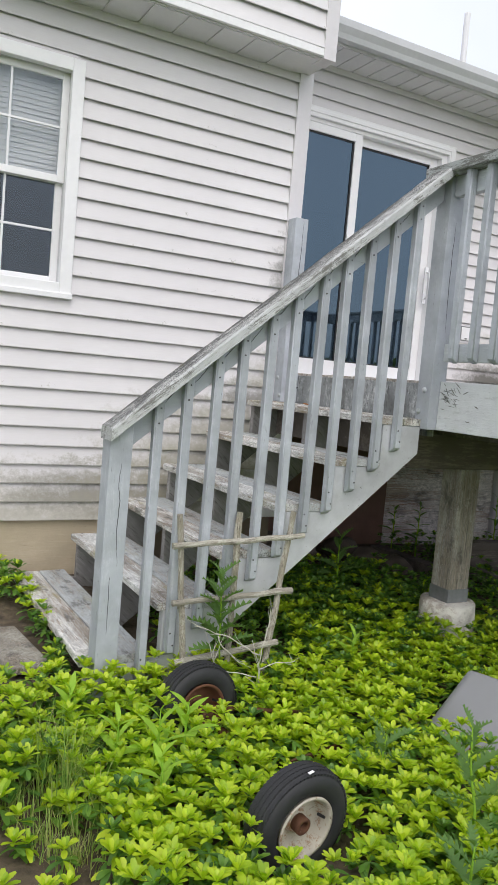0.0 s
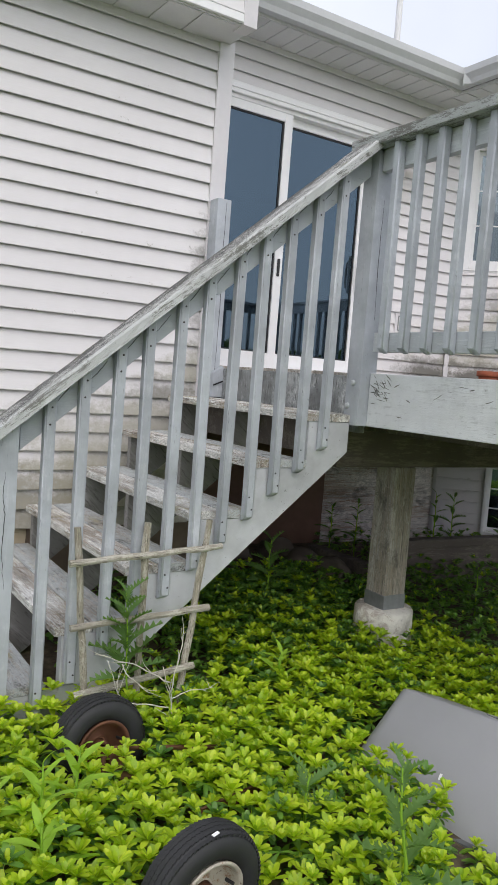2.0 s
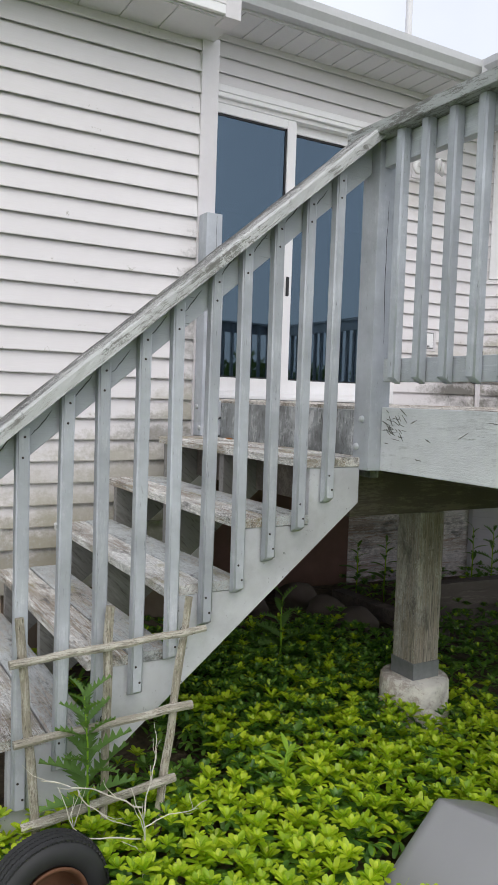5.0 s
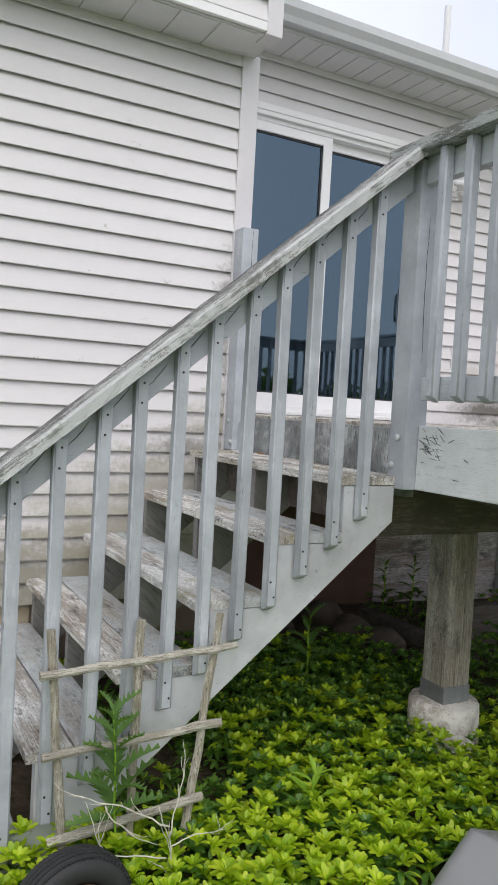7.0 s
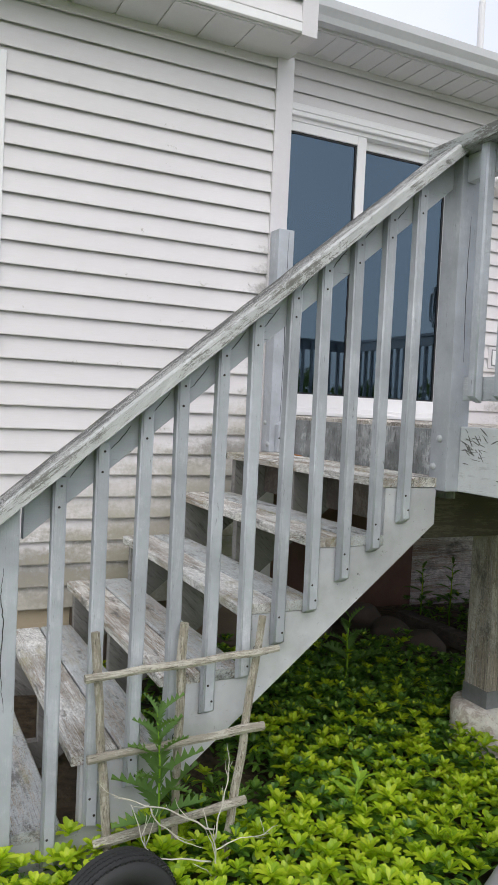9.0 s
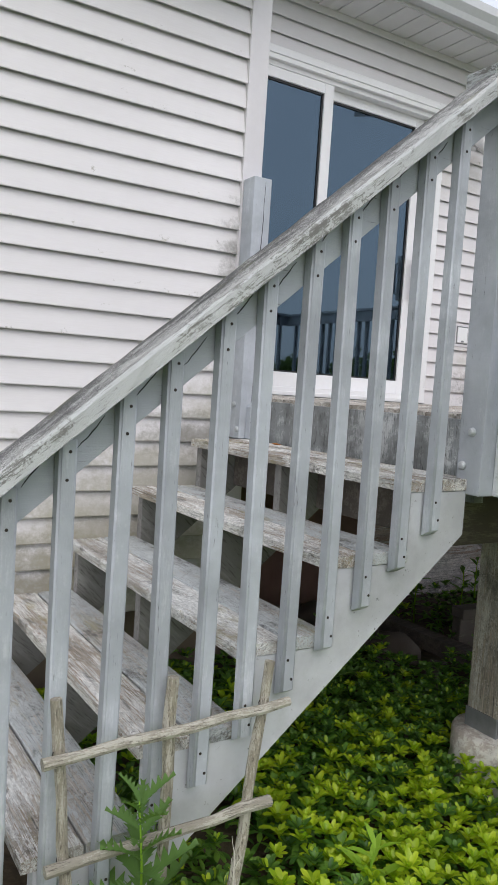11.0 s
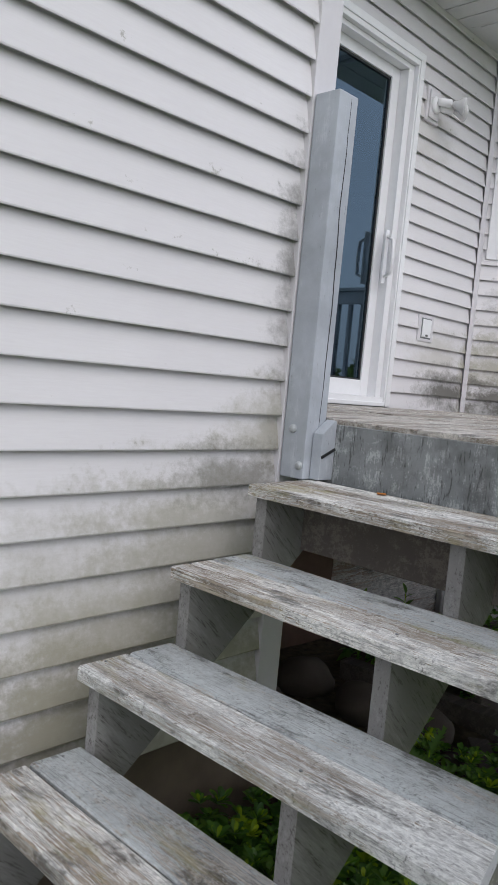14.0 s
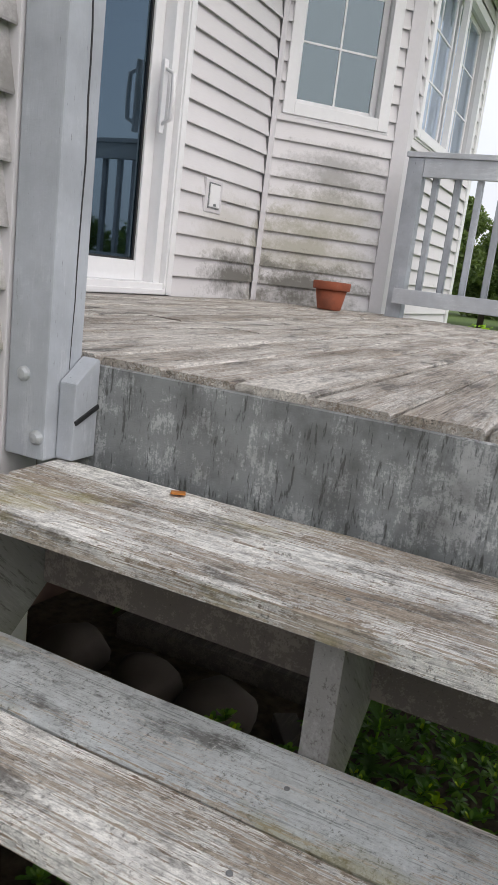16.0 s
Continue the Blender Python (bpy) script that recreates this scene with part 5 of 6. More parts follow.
def weed(name, label, x, y, height, leaf_me, count, size, seed, lean=(0, 0), low=0.1, rise=(10, 55), z=None, stem=0.006):
    rng = random.Random(seed)
    z0 = ground_z(x, y) if z is None else z
    w = thing(name, (x, y, z0), label, "weed")
    pts = [(x + lean[0] * (t ** 1.4) + rng.uniform(-0.006, 0.006), y + lean[1] * (t ** 1.4) + rng.uniform(-0.006, 0.006), z0 - 0.01 + height * t) for t in (0, 0.25, 0.5, 0.75, 1.0)]
    part("stem", tube(pts, [stem, stem * 0.95, stem * 0.8, stem * 0.6, stem * 0.35], 7), M_PALE, w, smooth=True)
    turn = rng.uniform(0, 360)
    for i in range(count):
        t = low + (1 - low) * i / max(1, count - 1)
        k = min(3, int(t * 4))
        f = t * 4 - k
        p = Vector(pts[k]).lerp(Vector(pts[k + 1]), f)
        s = size * (1.0 - 0.62 * t) * rng.uniform(0.85, 1.15)
        up = rise[0] + (rise[1] - rise[0]) * t + rng.uniform(-8, 8)
        piece("leaf", leaf_me, w, p, (rng.uniform(-15, 15), -up, turn), (s, s, s))
        turn += 137.5
    return w


weed("thistle", "tall spiny green thistle beside a bin", 1.93, 2.06, 0.46, THISTLE_LEAF, 20, 1.15, 3, lean=(0.02, 0.08))
weed("thistle", "spiny young thistle leaning on a stick trellis", 1.635, 3.165, 0.56, THISTLE_LEAF, 24, 1.25, 4, lean=(-0.03, 0.03), low=0.45, stem=0.0045)
weed("thistle", "low grey-green thistle among groundcover", 1.90, 2.46, 0.26, THISTLE_LEAF, 11, 1.2, 5, low=0.25)
weed("thistle", "spiny thistle beside an overturned bin", 2.46, 1.98, 0.30, THISTLE_LEAF, 11, 1.2, 6, low=0.3)
weed("thistle", "spiny low thistle near the path edge", 1.75, 1.90, 0.28, THISTLE_LEAF, 12, 1.2, 16, low=0.2)
for i, (x, y, h) in enumerate(((1.04, 2.70, 0.27), (1.16, 2.66, 0.31), (1.28, 2.72, 0.30), (1.12, 2.52, 0.25), (0.98, 3.0, 0.22), (2.35, 3.25, 0.24))):
    weed("broadleaf_weed", "pale green soft-leaved weed among groundcover", x, y, h, BLADE_LEAF, 11, 1.35, 20 + i, low=0.25, rise=(15, 60))
for i, (x, y, h) in enumerate(((2.95, 4.25, 0.42), (4.5, 5.3, 0.45), (4.7, 5.1, 0.40), (3.9, 4.2, 0.3), (4.3, 3.9, 0.36), (4.9, 4.86, 0.62), (5.2, 4.95, 0.58), (4.65, 4.95, 0.50), (4.4, 5.5, 0.4), (4.1, 3.4, 0.45), (5.6, 4.8, 0.5))):
    weed("shade_weed", "dark leafy weed growing under the deck", x, y, h, THISTLE_LEAF if i % 3 == 0 else DARK_LEAF, 15, 1.3, 40 + i, low=0.15, rise=(5, 55))


def grass_tuft(x, y, n, seed, h=0.26):
    rng = random.Random(seed)
    vs, fs = [], []
    for _ in range(n):
        a, r = rng.uniform(0, 2 * math.pi), rng.uniform(0, 0.09)
        bx, by = x + r * math.cos(a), y + r * math.sin(a)
        bz = ground_z(bx, by) - 0.005
        d, l, bend = rng.uniform(0, 2 * math.pi), h * rng.uniform(0.5, 1.1), rng.uniform(0.2, 0.9)
        w = rng.uniform(0.0015, 0.003)
        b = len(vs)
        for t in (0, 0.35, 0.7, 1.0):
            out = bend * l * t * t * 0.7
            px, py, pz = bx + out * math.cos(d), by + out * math.sin(d), bz + l * t * (1 - 0.25 * bend * t)
            ww = w * (1 - 0.9 * t)
            vs += [(px - ww * math.sin(d), py + ww * math.cos(d), pz), (px + ww * math.sin(d), py - ww * math.cos(d), pz)]
        fs += [(b + 2 * i, b + 2 * i + 1, b + 2 * i + 3, b + 2 * i + 2) for i in range(3)]
    me = bpy.data.meshes.new("grass_tuft")
    me.from_pydata(vs, [], fs)
    me.materials.append(M_GRASS)
    return tagged(new("grass_tuft", me), "thin pale grass tuft at the bed's edge", "grass", kind="stuff")


grass_tuft(0.90, 2.72, 120, 1, 0.30)
grass_tuft(0.84, 2.84, 90, 2, 0.28)
grass_tuft(0.96, 2.60, 50, 3)
grass_tuft(0.80, 2.56, 110, 5, 0.11)
grass_tuft(0.86, 2.46, 110, 6, 0.09)
grass_tuft(0.74, 2.70, 90, 7, 0.14)
grass_tuft(2.28, 2.62, 16, 4, 0.2)


# ---- stick trellis ----
def stick(points, r, seed, name, parent):
    rng = random.Random(seed)
    a, b = Vector(points[0]), Vector(points[1])
    n = 7
    pts = [a.lerp(b, i / n) + Vector((rng.uniform(-0.003, 0.003), rng.uniform(-0.003, 0.003), rng.uniform(-0.003, 0.003))) for i in range(n + 1)]
    return part(name, tube(pts, [r * rng.uniform(0.88, 1.12) for _ in pts], 8), M_RUNG if name == "rung" else M_STICK, parent)


trellis = thing("stick_trellis", (1.7, 3.22, 0.15), "small trellis of weathered sticks leaning on the stairs", "trellis")
stick([(1.437, 3.243, 0.86), (1.487, 3.205, 0.15)], 0.0135, 1, "upright", trellis)
stick([(1.697, 3.243, 0.87), (1.675, 3.205, 0.15)], 0.0140, 2, "upright", trellis)
stick([(1.956, 3.243, 0.87), (1.845, 3.205, 0.15)], 0.0130, 3, "upright", trellis)
stick([(1.405, 3.220, 0.742), (2.003, 3.222, 0.768)], 0.0125, 4, "rung", trellis)
stick([(1.415, 3.208, 0.515), (1.960, 3.208, 0.540)], 0.0130, 5, "rung", trellis)
stick([(1.435, 3.196, 0.280), (1.900, 3.196, 0.325)], 0.0140, 6, "rung", trellis)
for x, z in ((1.443, 0.745), (1.697, 0.755), (1.937, 0.766), (1.462, 0.517), (1.686, 0.53)):
    part("wire_tie", moved(lathe([(0.0165, -0.0012), (0.0185, 0.0), (0.0165, 0.0012)], 14, True), pose(x, 3.228, z, 35, 20, 0)), M_SCREW, trellis)

vine = thing("dead_vine", (1.70, 3.10, 0.1), "pale dry tangle of dead vine stems", "vine")


def wander(p, d, length, seed, droop=0.0, n=11):
    rng = random.Random(seed)
    out, p, d = [Vector(p)], Vector(p), Vector(d).normalized()
    for _ in range(n):
        d = (d + Vector((rng.uniform(-0.28, 0.28), rng.uniform(-0.12, 0.12), rng.uniform(-0.28, 0.28) - droop))).normalized()
        p = p + d * length / n
        out.append(p.copy())
    return out


def vine_stem(p, d, length, radius, seed, droop=0.0, twigs=3):
    pts = wander(p, d, length, seed, droop)
    part("stem", tube(pts, [radius * (1 - 0.06 * k) for k in range(len(pts))], 6), M_DRY, vine, smooth=True)
    rng = random.Random(seed + 500)
    for _ in range(twigs):
        k = rng.randrange(3, 10)
        way = (pts[k + 1] - pts[k]).normalized() + Vector((rng.uniform(-0.9, 0.9), rng.uniform(-0.3, 0.1), rng.uniform(-0.4, 0.9)))
        tw = wander(pts[k], way, length * rng.uniform(0.2, 0.42), rng.randrange(9999), 0.0, 6)
        part("twig", tube(tw, [radius * (0.55 - 0.06 * j) for j in range(len(tw))], 5), M_DRY, vine, smooth=True)


for i, (p, d, l, r, dr, tw) in enumerate((((1.745, 3.07, 0.10), (0.03, 0, 1), 0.30, 0.0036, 0, 3), ((1.745, 3.07, 0.33), (-0.75, 0, 0.5), 0.32, 0.0028, -0.03, 4), ((1.75, 3.07, 0.30), (0.35, -0.05, 0.9), 0.24, 0.0026, 0, 4),
                                          ((1.74, 3.07, 0.24), (-0.9, 0, 0.1), 0.34, 0.0026, -0.14, 3), ((1.75, 3.07, 0.27), (0.8, 0, 0.45), 0.22, 0.0022, 0.06, 3), ((1.56, 3.08, 0.42), (0.35, 0, -0.8), 0.22, 0.0024, -0.05, 2),
                                          ((1.745, 3.07, 0.16), (0.9, -0.05, 0.02), 0.20, 0.0022, 0, 2))):
    vine_stem(p, d, l, r, 70 + i, dr, tw)


# ---- overturned cart wheels and bin ----
cart = thing("cart_axle", (1.57, 2.7, 0.1), "rusted cart axle with two rubber-tyred wheels lying in plants", "cart")


def wheel(at, turn, face, rim_mat, rim_label):
    """Wheel with its axis along y; face: which way the dished outer side looks."""
    m = Matrix.Translation(at) @ Euler([radians(a) for a in turn]).to_matrix().to_4x4() @ pose(0, 0, 0, 90 * face, 0, 0) @ Matrix.Scale(1.22, 4)
    hub = part("wheel", moved(lathe([(0.0, -0.028), (0.060, -0.028), (0.070, -0.034), (0.076, -0.030), (0.074, 0.0), (0.074, 0.030), (0.0795, 0.034), (0.0795, 0.038), (0.074, 0.039), (0.069, 0.033), (0.066, 0.012), (0.058, -0.004), (0.040, -0.010), (0.030, -0.006), (0.027, 0.004), (0.022, 0.004), (0.0, 0.0)], 48), m), rim_mat, cart, rim_label)
    for f in hub.data.polygons:
        f.use_smooth = True
    part("hub_tube", moved(lathe([(0.0215, -0.004), (0.0215, 0.026), (0.019, 0.028), (0.0125, 0.028), (0.0115, 0.026), (0.0115, -0.002)], 24), m), M_RUST, hub, "rusted hub with an open bore", True)
    # black disc set inside the tube: the shade in the open bore as colour
    part("bore", moved(lathe([(0.0, 0.012), (0.0118, 0.012), (0.0118, 0.009), (0.0, 0.009)], 20), m), M_BLACK, hub)
    pro = []
    for k in range(22):
        a = 2 * math.pi * k / 22
        pro.append((0.1035 + 0.033 * math.cos(a), 0.043 * math.sin(a) * (1 + 0.08 * math.cos(2 * a))))
    tyre = lathe(pro, 72, True)
    part("tyre", moved(tyre, m), M_RUBBER, hub, "black ribbed rubber tyre", True)
    for z in (-0.026, -0.013, 0.0, 0.013, 0.026):
        r = 0.1035 + 0.033 * math.sqrt(max(0.0, 1 - (z / 0.047) ** 2))
        rib = bmesh.new()
        n = 76
        for k in range(n):
            a = 2 * math.pi * (k + 0.5 * (abs(z) > 0.02)) / n
            q = box(rib, -0.0052, 0.0052, -0.0044, 0.0044, -0.003, 0.0013)
            bmesh.ops.transform(rib, matrix=Matrix.Translation((r * math.cos(a), r * math.sin(a), z)) @ pose(0, 0, 0, 0, 0, math.degrees(a)) @ pose(0, 0, 0, 0, 90, 0) @ pose(0, 0, 0, 0, 0, 90 + (18 if z > 0 else -18)), verts=q)
        part("tread_rib", moved(rib, m), M_RUBBER, hub)
    part("valve", moved(tube([(0.048, 0.02, 0.016), (0.052, 0.022, 0.036)], [0.004, 0.0035], 8), m), M_BLACK, hub)
    return hub


wheel((1.447, 2.285, 0.158), (4, 8, 8), 1, M_RIM, "dull steel rim with rust round the hub")
wheel((1.466, 3.030, 0.176), (-2, 4, 8), 1, M_RUST, "rusted steel rim")
part("axle", tube([(1.480, 3.03, 0.176), (1.470, 2.66, 0.120), (1.463, 2.33, 0.158)], [0.014] * 3, 12), M_RUST, cart, smooth=True)
part("axle_channel", moved(boxed(-0.018, 0.018, -0.10, 0.10, -0.006, 0.022, 0.003), pose(1.474, 2.90, 0.160, 2, 0, -1.4)), M_RUST, cart, "rusted channel over the axle")
part("bent_rod", tube([(1.415, 2.84, 0.15), (1.435, 2.90, 0.20), (1.475, 2.92, 0.215), (1.55, 2.915, 0.205), (1.83, 2.87, 0.170)], [0.008] * 5, 10), M_RUST, cart, "bent rusted rod", True)
part("flat_bar", moved(boxed(-0.13, 0.13, -0.004, 0.004, -0.022, 0.022, 0.001), pose(1.745, 2.615, 0.140, 12, -2, 9)), M_RUST, cart, "rusted flat bar")
part("tape_scrap", moved(boxed(-0.012, 0.010, -0.004, 0.004, -0.001, 0.001), pose(1.454, 2.245, 0.322, 10, 0, 20)), M_TRIM, cart, "white scrap stuck on rubber")


def overturned_bin():
    b = thing("storage_bin", (2.6, 2.5, 0.05), "grey plastic storage bin overturned and tilted among plants", "bin")
    wide = Vector((0.213, -0.975, 0.045)).normalized()
    axis = Vector((0.35, 0.05, 0.93))
    axis = (axis - wide * axis.dot(wide)).normalized()
    side = wide.cross(axis)
    if side.x > 0:
        side = -side
        wide = -wide
    sign = 1 if wide.y > 0 else -1
    m = Matrix(((side.x, wide.x, axis.x, 0), (side.y, wide.y, axis.y, 0), (side.z, wide.z, axis.z, 0), (0, 0, 0, 1)))
    m = Matrix.Translation(Vector((2.605, 2.81, 0.280)) - m.to_3x3() @ Vector((0.15, sign * 0.255, 0.44))) @ m

    def ring(w, l, z, r=0.05, n=6):
        out = []
        for sx, sy, a0 in ((1, 1, 0), (-1, 1, 90), (-1, -1, 180), (1, -1, 270)):
            for k in range(n + 1):
                a = radians(a0 + 90 * k / n)
                out.append((sx * (w / 2 - r) + r * math.cos(a), sy * (l / 2 - r) + r * math.sin(a), z))
        return out

    bm = bmesh.new()
    rows = [ring(0.57, 0.80, -0.02, 0.08), ring(0.57, 0.80, 0.0, 0.08), ring(0.555, 0.785, 0.006, 0.08), ring(0.315, 0.531, 0.425, 0.050), ring(0.302, 0.517, 0.437, 0.045), ring(0.28, 0.491, 0.441, 0.035)]
    rings = [[bm.verts.new(v) for v in r] for r in rows]
    k = len(rings[0])
    for a, c in zip(rings, rings[1:]):
        for j in range(k):
            bm.faces.new((a[j], a[(j + 1) % k], c[(j + 1) % k], c[j]))
    bm.faces.new(rings[-1])
    body = part("body", moved(bm, m), M_BIN, b, smooth=True)
    rim = bmesh.new()
    lo, hi, top = ring(0.59, 0.80, 0.018, 0.09), ring(0.59, 0.80, 0.046, 0.09), ring(0.530, 0.755, 0.053, 0.078)
    rs = [[rim.verts.new(v) for v in r] for r in (lo, hi, top)]
    for a, c in zip(rs, rs[1:]):
        for j in range(k):
            rim.faces.new((a[j], a[(j + 1) % k], c[(j + 1) % k], c[j]))
    part("rim", moved(rim, m), M_BINDARK, b, "rolled grey rim")
    part("crack", moved(boxed(-0.05, 0.06, -0.002, 0.002, 0.439, 0.4425), m @ pose(0.03, 0.07, 0, 0, 0, 50)), M_BLACK, b, "dark crack in the base")
    for w, d, mat in ((0.02, 0.20, M_TRIM), (0.10 * sign, 0.16, M_TERRA)):
        part("scuff", moved(boxed(-0.001, 0.001, -0.004, 0.005, -0.011, 0.011), m @ pose(0.2785 - (d - 0.006) * 0.2864, w, d, 0, -16, 0)), mat, b)
    return b


overturned_bin()


# ---- stones and timbers under the deck ----
def rock(x, y, r, seed, z=None, squash=0.75):
    bm = bmesh.new()
    bmesh.ops.create_icosphere(bm, subdivisions=3, radius=1.0)
    for v in bm.verts:
        n = 1 + 0.22 * noise.noise(v.co * 1.3 + Vector((seed * 3.1, 0, 0))) + 0.05 * noise.noise(v.co * 5 + Vector((seed, 0, 0)))
        v.co = Vector((v.co.x * r * n * 1.15, v.co.y * r * n, v.co.z * r * n * squash))
    z = ground_z(x, y) + r * squash * 0.55 if z is None else z
    ob = solid("field_stone", moved(bm, Matrix.Translation((x, y, z)) @ pose(0, 0, 0, 0, 0, seed * 47)), M_ROCK, "rounded brown field stone in the shade", "stone", group="stones under the deck", smooth=True)
    return ob


for i, (x, y, r) in enumerate(((3.83, 5.41, 0.135), (3.81, 5.05, 0.130), (3.815, 4.756, 0.130), (3.35, 5.3, 0.13), (3.1, 5.45, 0.15), (3.0, 5.1, 0.12))):
    rock(x, y, r, i)


def timber(x0, y0, x1, y1, z, w, h, label):
    a, b = Vector((x0, y0, 0)), Vector((x1, y1, 0))
    l = (b - a).length
    turn = math.degrees(math.atan2(y1 - y0, x1 - x0))
    return solid("landscape_timber", moved(boxed(0, l, -w / 2, w / 2, 0, h, 0.008), pose(x0, y0, z, 0, 0, turn)), M_JOIST, label, "timber", group="timbers under the deck")


timber(4.25, 4.72, 7.2, 4.45, 0.285, 0.10, 0.06, "long dark timber edging the ground under the deck")
# added filler: its dark face stands for the unlit void under the timber above
timber(4.26, 4.73, 7.2, 4.46, -0.10, 0.07, 0.382, "dark filler board standing in for the dark void below a timber")
timber(4.17, 5.42, 4.21, 4.40, 0.0, 0.10, 0.16, "weathered timber lying behind round stones")
timber(3.2, 3.98, 3.95, 4.55, ground_z(3.5, 4.2) - 0.02, 0.09, 0.09, "rotting timber lying in the shade")
solid("loose_plank", moved(boxed(-0.09, 0.09, -0.34, 0.34, 0, 0.03, 0.006), pose(0.93, 3.86, ground_z(1.0, 3.8) - 0.004, 0, 3, 6)), M_POST, "weathered plank lying flat at the stair foot", "plank")
solid("fallen_leaf", moved(joined(moved(boxed(-0.018, 0.018, -0.012, 0.012, 0, 0.004, 0.001), pose(0, 0, 0, 0, 12, 0))), pose(2.668, 4.33, 1.292, 0, 0, 30)), plain("orange_leaf", (0.50, 0.19, 0.04), 0.8), "curled orange leaf on the top tread", "leaf")


# ---- groundcover ----
def rosette_bed(name, label, spots, seed, young_share):
    """Whorled evergreen groundcover: each plant a stem, a low ring of old leaves and a top whorl of young ones."""
    rng = np.random.default_rng(seed)
    t = np.array([0.0, 0.42, 0.76, 1.0])
    w = np.array([0.20, 0.78, 1.0, 0.52])
    tmpl = []
    for a, b in zip(t, w):
        tmpl += [(a, -0.5 * b, 0.16 * b), (a, 0.0, 0.0), (a, 0.5 * b, 0.16 * b)]
    tmpl = np.array(tmpl)
    quads = np.array([(3 * i + j, 3 * i + j + 1, 3 * i + j + 4, 3 * i + j + 3) for i in range(3) for j in range(2)])
    verts, mats, count = [], [], 0

    def add_leaf(base, yaw, up, length, width, droop, young):
        nonlocal count
        p = tmpl * np.array([length, width, width])
        p[:, 2] -= droop * tmpl[:, 0] ** 2 * length
        c, s = math.cos(up), math.sin(up)
        x, z = p[:, 0] * c - p[:, 2] * s, p[:, 0] * s + p[:, 2] * c
        cy, sy = math.cos(yaw), math.sin(yaw)
        verts.append(np.stack([base[0] + x * cy - p[:, 1] * sy, base[1] + x * sy + p[:, 1] * cy, base[2] + z], 1))
        mats.append(young)
        count += 1

    for x, y, h, size, bright in spots:
        z = ground_z(x, y)
        tilt = rng.uniform(-0.012, 0.012, 2)
        top = (x + tilt[0], y + tilt[1], z + h)
        n = rng.integers(8, 11)
        y0 = rng.uniform(0, 6.28)
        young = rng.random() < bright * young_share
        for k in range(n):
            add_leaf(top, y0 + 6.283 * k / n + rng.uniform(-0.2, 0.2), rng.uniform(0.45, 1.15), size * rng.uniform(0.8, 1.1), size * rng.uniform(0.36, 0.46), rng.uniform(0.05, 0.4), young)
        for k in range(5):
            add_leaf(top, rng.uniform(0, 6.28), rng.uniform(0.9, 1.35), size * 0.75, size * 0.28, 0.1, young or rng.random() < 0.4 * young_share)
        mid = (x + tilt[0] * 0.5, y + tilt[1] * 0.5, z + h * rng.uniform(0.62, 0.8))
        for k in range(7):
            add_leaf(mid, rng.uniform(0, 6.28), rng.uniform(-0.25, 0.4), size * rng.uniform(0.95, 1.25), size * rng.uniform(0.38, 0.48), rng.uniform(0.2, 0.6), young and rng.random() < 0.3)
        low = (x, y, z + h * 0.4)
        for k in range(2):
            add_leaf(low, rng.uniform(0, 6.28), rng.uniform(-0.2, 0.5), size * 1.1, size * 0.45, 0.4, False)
    allv = np.concatenate(verts)
    nv = len(tmpl)
    faces = (quads[None] + (np.arange(count) * nv)[:, None, None]).reshape(-1, 4)
    me = bpy.data.meshes.new(name)
    me.vertices.add(len(allv))
    me.vertices.foreach_set("co", allv.astype(np.float32).ravel())
    me.loops.add(len(faces) * 4)
    me.loops.foreach_set("vertex_index", faces.astype(np.int32).ravel())
    me.polygons.add(len(faces))
    me.polygons.foreach_set("loop_start", np.arange(0, len(faces) * 4, 4, dtype=np.int32))
    me.materials.append(M_LEAF)
    me.materials.append(M_YOUNG)
    me.polygons.foreach_set("material_index", np.repeat(np.array(mats, dtype=np.int32), len(quads)))
    me.polygons.foreach_set("use_smooth", np.ones(len(faces), dtype=bool))
    me.update(calc_edges=True)
    return tagged(new(name, me), label, "groundcover", kind="stuff")


def bed_spots(x0, x1, y0, y1, step, seed, keep):
    rng = random.Random(seed)
    out = []
    y = y0
    while y < y1:
        x = x0
        while x < x1:
            px, py = x + rng.uniform(-0.5, 0.5) * step, y + rng.uniform(-0.5, 0.5) * step
            k = keep(px, py)
            if k and rng.random() < k[0]:
                out.append((px, py, k[1] * rng.uniform(0.65, 1.25), rng.uniform(0.034, 0.049), k[2]))
            x += step
        y += step
    return out


def open_bed(x, y):
    if y > 4.66 or (abs(x - 2.62 - 0.21 * (2.5 - y)) < 0.24 and 1.98 < y < 2.88):
        return None
    if 2.16 < x < 2.66 and 1.86 < y < 2.30:
        return (0.6, 0.03, 0.8)
    if abs(x - 1.46) < 0.16 and (2.12 < y < 2.39 or 2.93 < y < 3.12):
        return None
    if (x - 3.24) ** 2 + (y - 3.60) ** 2 < 0.17 ** 2 or (abs(x - 0.93) < 0.11 and 3.48 < y < 4.25):
        return None
    if x < 0.91 and y < 2.64 + 0.08 * math.sin(9 * x):
        return (0.22, 0.06, 0.9)
    if y > 3.3 and x < 1.12:
        return (0.6, 0.10, 0.55) if x > 0.99 else (0.25, 0.08, 0.5)
    if 1.12 < x < 2.2 and y > 3.3:
        return (0.35, 0.10, 0.1) if x > 1.6 else None
    # the share of bright whorls drops with y and further in under the deck
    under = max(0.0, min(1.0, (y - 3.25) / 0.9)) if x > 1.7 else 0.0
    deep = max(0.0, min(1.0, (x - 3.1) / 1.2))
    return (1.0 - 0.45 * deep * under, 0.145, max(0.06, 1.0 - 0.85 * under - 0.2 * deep))


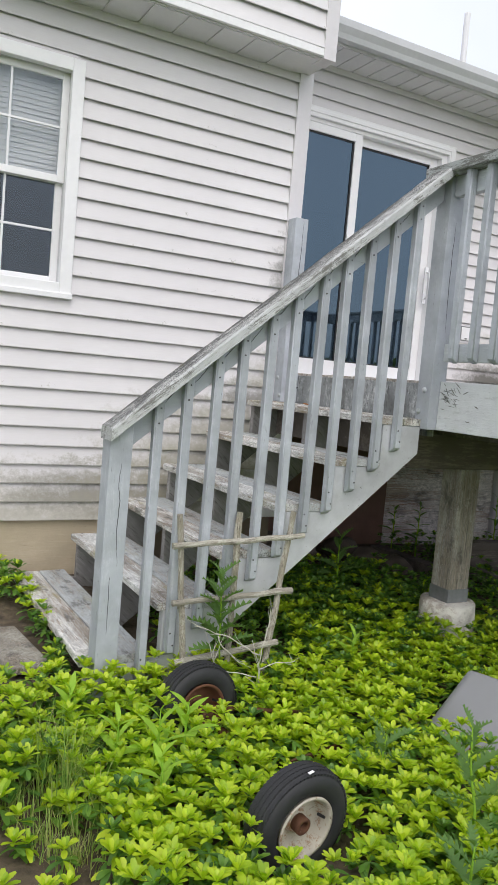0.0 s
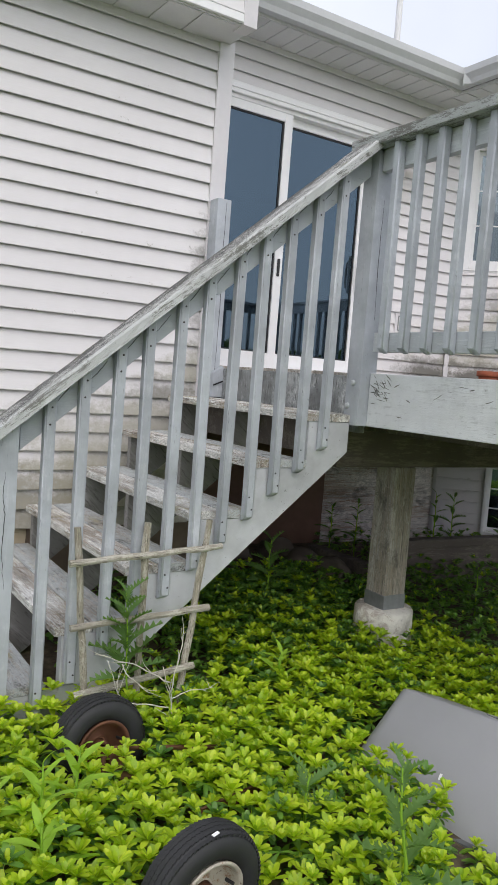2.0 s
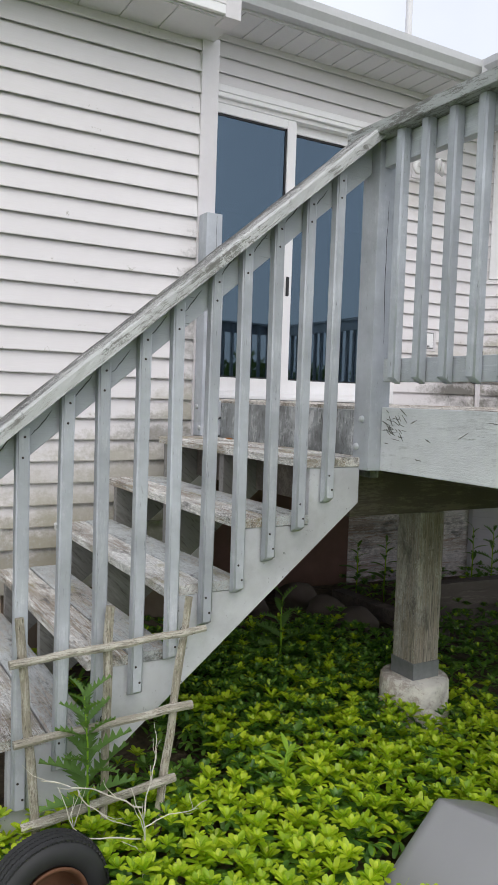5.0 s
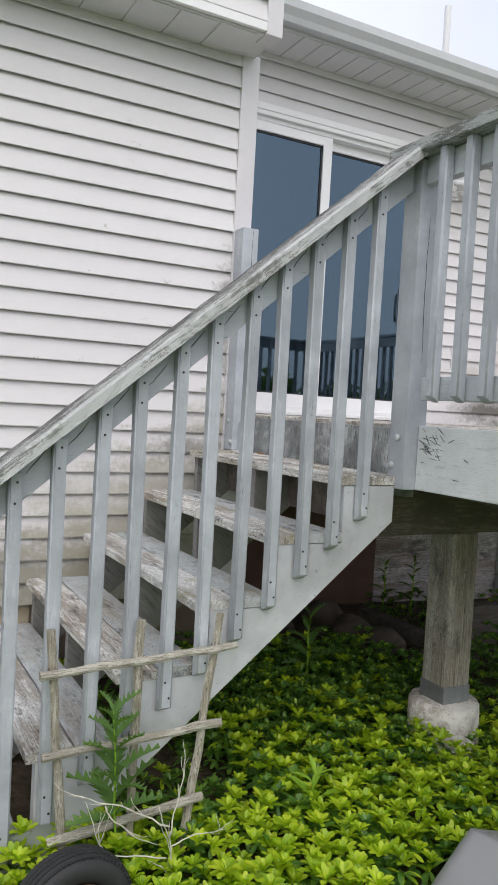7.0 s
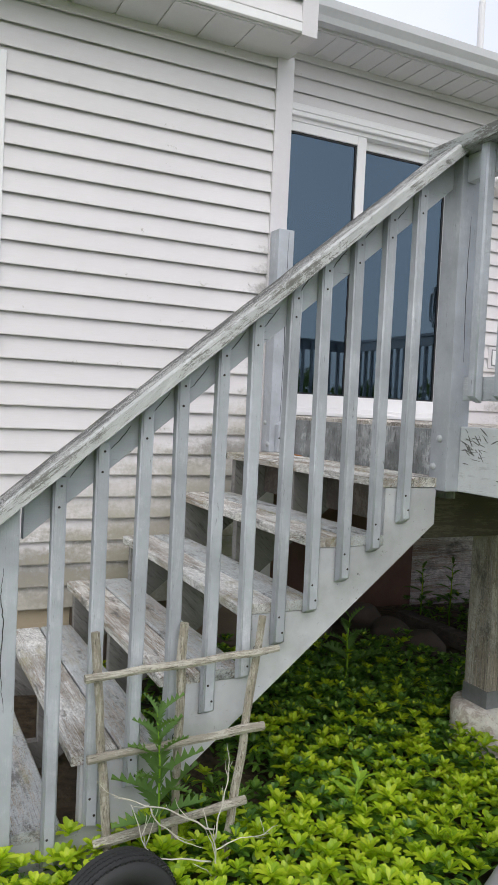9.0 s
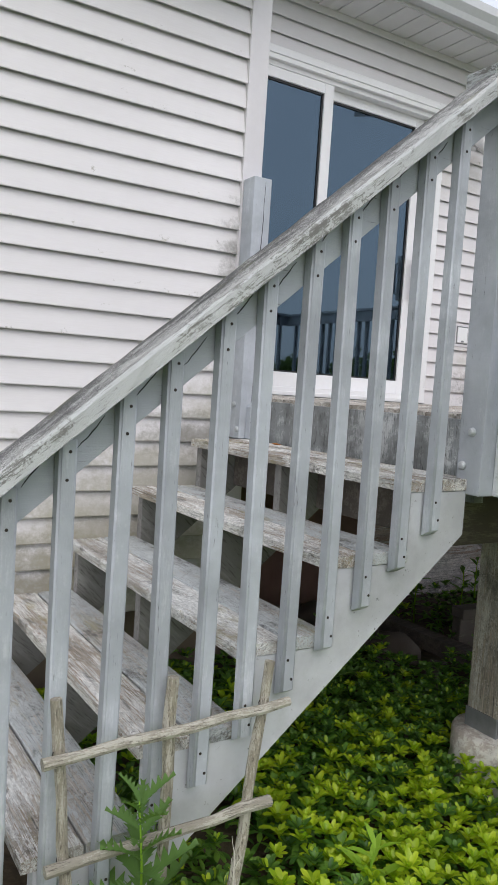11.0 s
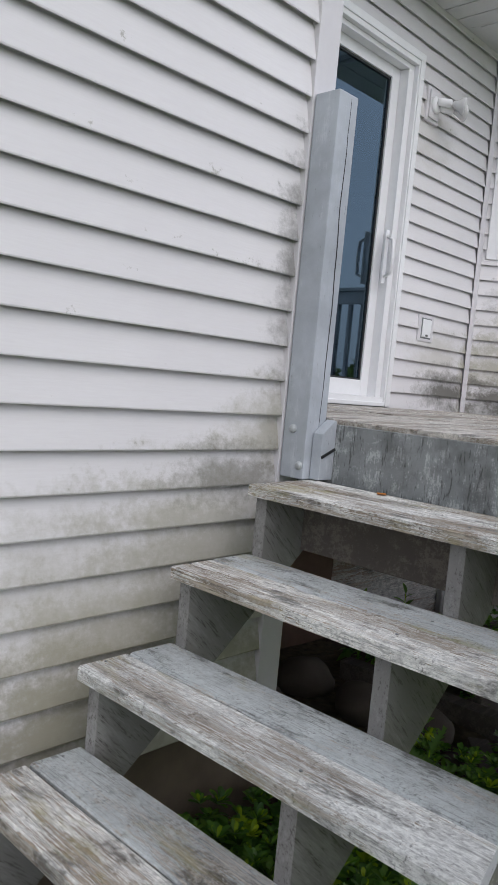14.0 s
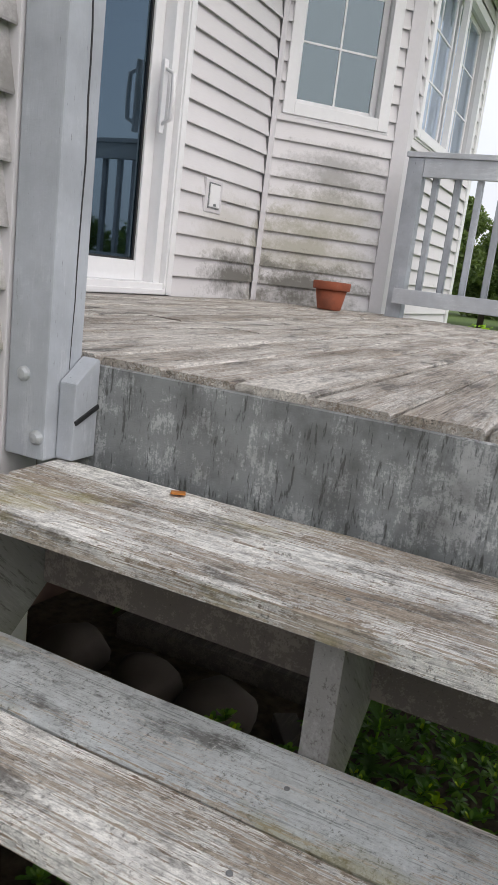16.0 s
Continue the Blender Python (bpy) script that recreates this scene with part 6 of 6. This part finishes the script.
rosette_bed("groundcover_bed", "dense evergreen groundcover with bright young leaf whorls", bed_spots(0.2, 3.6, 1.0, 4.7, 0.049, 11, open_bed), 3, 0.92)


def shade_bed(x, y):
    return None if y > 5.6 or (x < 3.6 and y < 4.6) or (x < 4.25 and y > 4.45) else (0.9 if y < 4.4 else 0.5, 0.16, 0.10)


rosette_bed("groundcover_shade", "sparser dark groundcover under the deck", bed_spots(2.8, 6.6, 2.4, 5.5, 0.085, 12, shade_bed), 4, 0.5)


# ---- beyond the deck: trees and far woods ----
def leaf_clumps(centres, seed, leaf, per):
    """Small leaf quads scattered round the shells of many clumps: corners and faces."""
    rng = np.random.default_rng(seed)

    def unit(n):
        d = rng.normal(size=(n, 3))
        return d / np.linalg.norm(d, axis=1)[:, None]

    c = np.repeat(np.array(centres, dtype=float), per, axis=0)
    n = len(c)
    p = c[:, :3] + unit(n) * (c[:, 3] * rng.uniform(0.45, 1.1, n))[:, None] * np.array((1, 1, 0.8))
    u = unit(n)
    v = np.cross(u, unit(n))
    v /= np.linalg.norm(v, axis=1)[:, None]
    s = (leaf * rng.uniform(0.6, 1.3, n))[:, None]
    vs = np.stack((p - u * s, p + v * s * 0.5, p + u * s, p - v * s * 0.5), axis=1).reshape(-1, 3)
    return vs.tolist(), np.arange(4 * n).reshape(-1, 4).tolist()


def tree(x, y, height, crown, seed):
    rng = random.Random(seed)
    z = ground_z(x, y) - 0.1
    t = thing("tree", (x, y, z), "broad leafy green tree beyond the deck", "tree")
    part("trunk", tube([(x, y, z), (x + 0.05, y, z + height * 0.3), (x + 0.1, y + 0.05, z + height * 0.75)], [height * 0.035, height * 0.026, height * 0.010], 10), M_BARK, t, smooth=True)
    cs = []
    for i in range(24):
        a, r = rng.uniform(0, 6.28), crown * math.sqrt(rng.uniform(0, 1)) * 0.8
        hz = z + height * rng.uniform(0.25, 0.95)
        k = 1.0 - 0.55 * abs((hz - z) / height - 0.5)
        cs.append((x + r * k * math.cos(a), y + r * k * math.sin(a), hz, crown * rng.uniform(0.22, 0.36)))
        if i % 4 == 0:
            part("limb", tube([(x + 0.05, y, z + height * rng.uniform(0.25, 0.5)), cs[-1][:3]], [height * 0.011, height * 0.004], 6), M_BARK, t)
    vs, fs = leaf_clumps(cs, seed, 0.12, 900)
    me = bpy.data.meshes.new("crown")
    me.from_pydata(vs, [], fs)
    me.materials.append(M_TREE)
    ob = new("crown", me)
    ob.parent = t
    ob.location = -t.location
    return t


for i, (x, y, h, c) in enumerate(((40.0, 12.4, 6.6, 2.2), (44.0, 11.0, 5.6, 2.4), (47.0, 14.6, 6.8, 2.8), (42.0, 7.6, 5.0, 2.4), (50.0, 9.5, 5.6, 2.8))):
    tree(x, y, h, c, 90 + i)


def far_woods():
    rng = random.Random(8)
    cs = []
    for i in range(150):
        a = 2 * math.pi * i / 150 + rng.uniform(-0.02, 0.02)
        r = rng.uniform(62, 78)
        for k in range(3):
            cs.append((3 + r * math.cos(a) + rng.uniform(-2, 2), r * math.sin(a) + rng.uniform(-2, 2), rng.uniform(0.5, 4.2), rng.uniform(1.6, 2.8)))
    vs, fs = leaf_clumps(cs, 5, 0.40, 220)
    me = bpy.data.meshes.new("far_woods")
    me.from_pydata(vs, [], fs)
    me.materials.append(M_TREE)
    return tagged(new("far_woods", me), "low belt of dark green woods in the distance", "woods", kind="stuff")


far_woods()


def yard_shrubs():
    rng = random.Random(4)
    cs = [(rng.uniform(8.5, 26), rng.uniform(1.5, 10.5), rng.uniform(-0.2, 0.45), rng.uniform(0.25, 0.55)) for _ in range(150)]
    vs, fs = leaf_clumps(cs, 6, 0.07, 220)
    me = bpy.data.meshes.new("yard_shrubs")
    me.from_pydata(vs, [], fs)
    me.materials.append(M_PALE)
    return tagged(new("yard_shrubs", me), "light green scrub growing in the yard past the deck", "shrubs", kind="stuff")


yard_shrubs()
deck_boards()
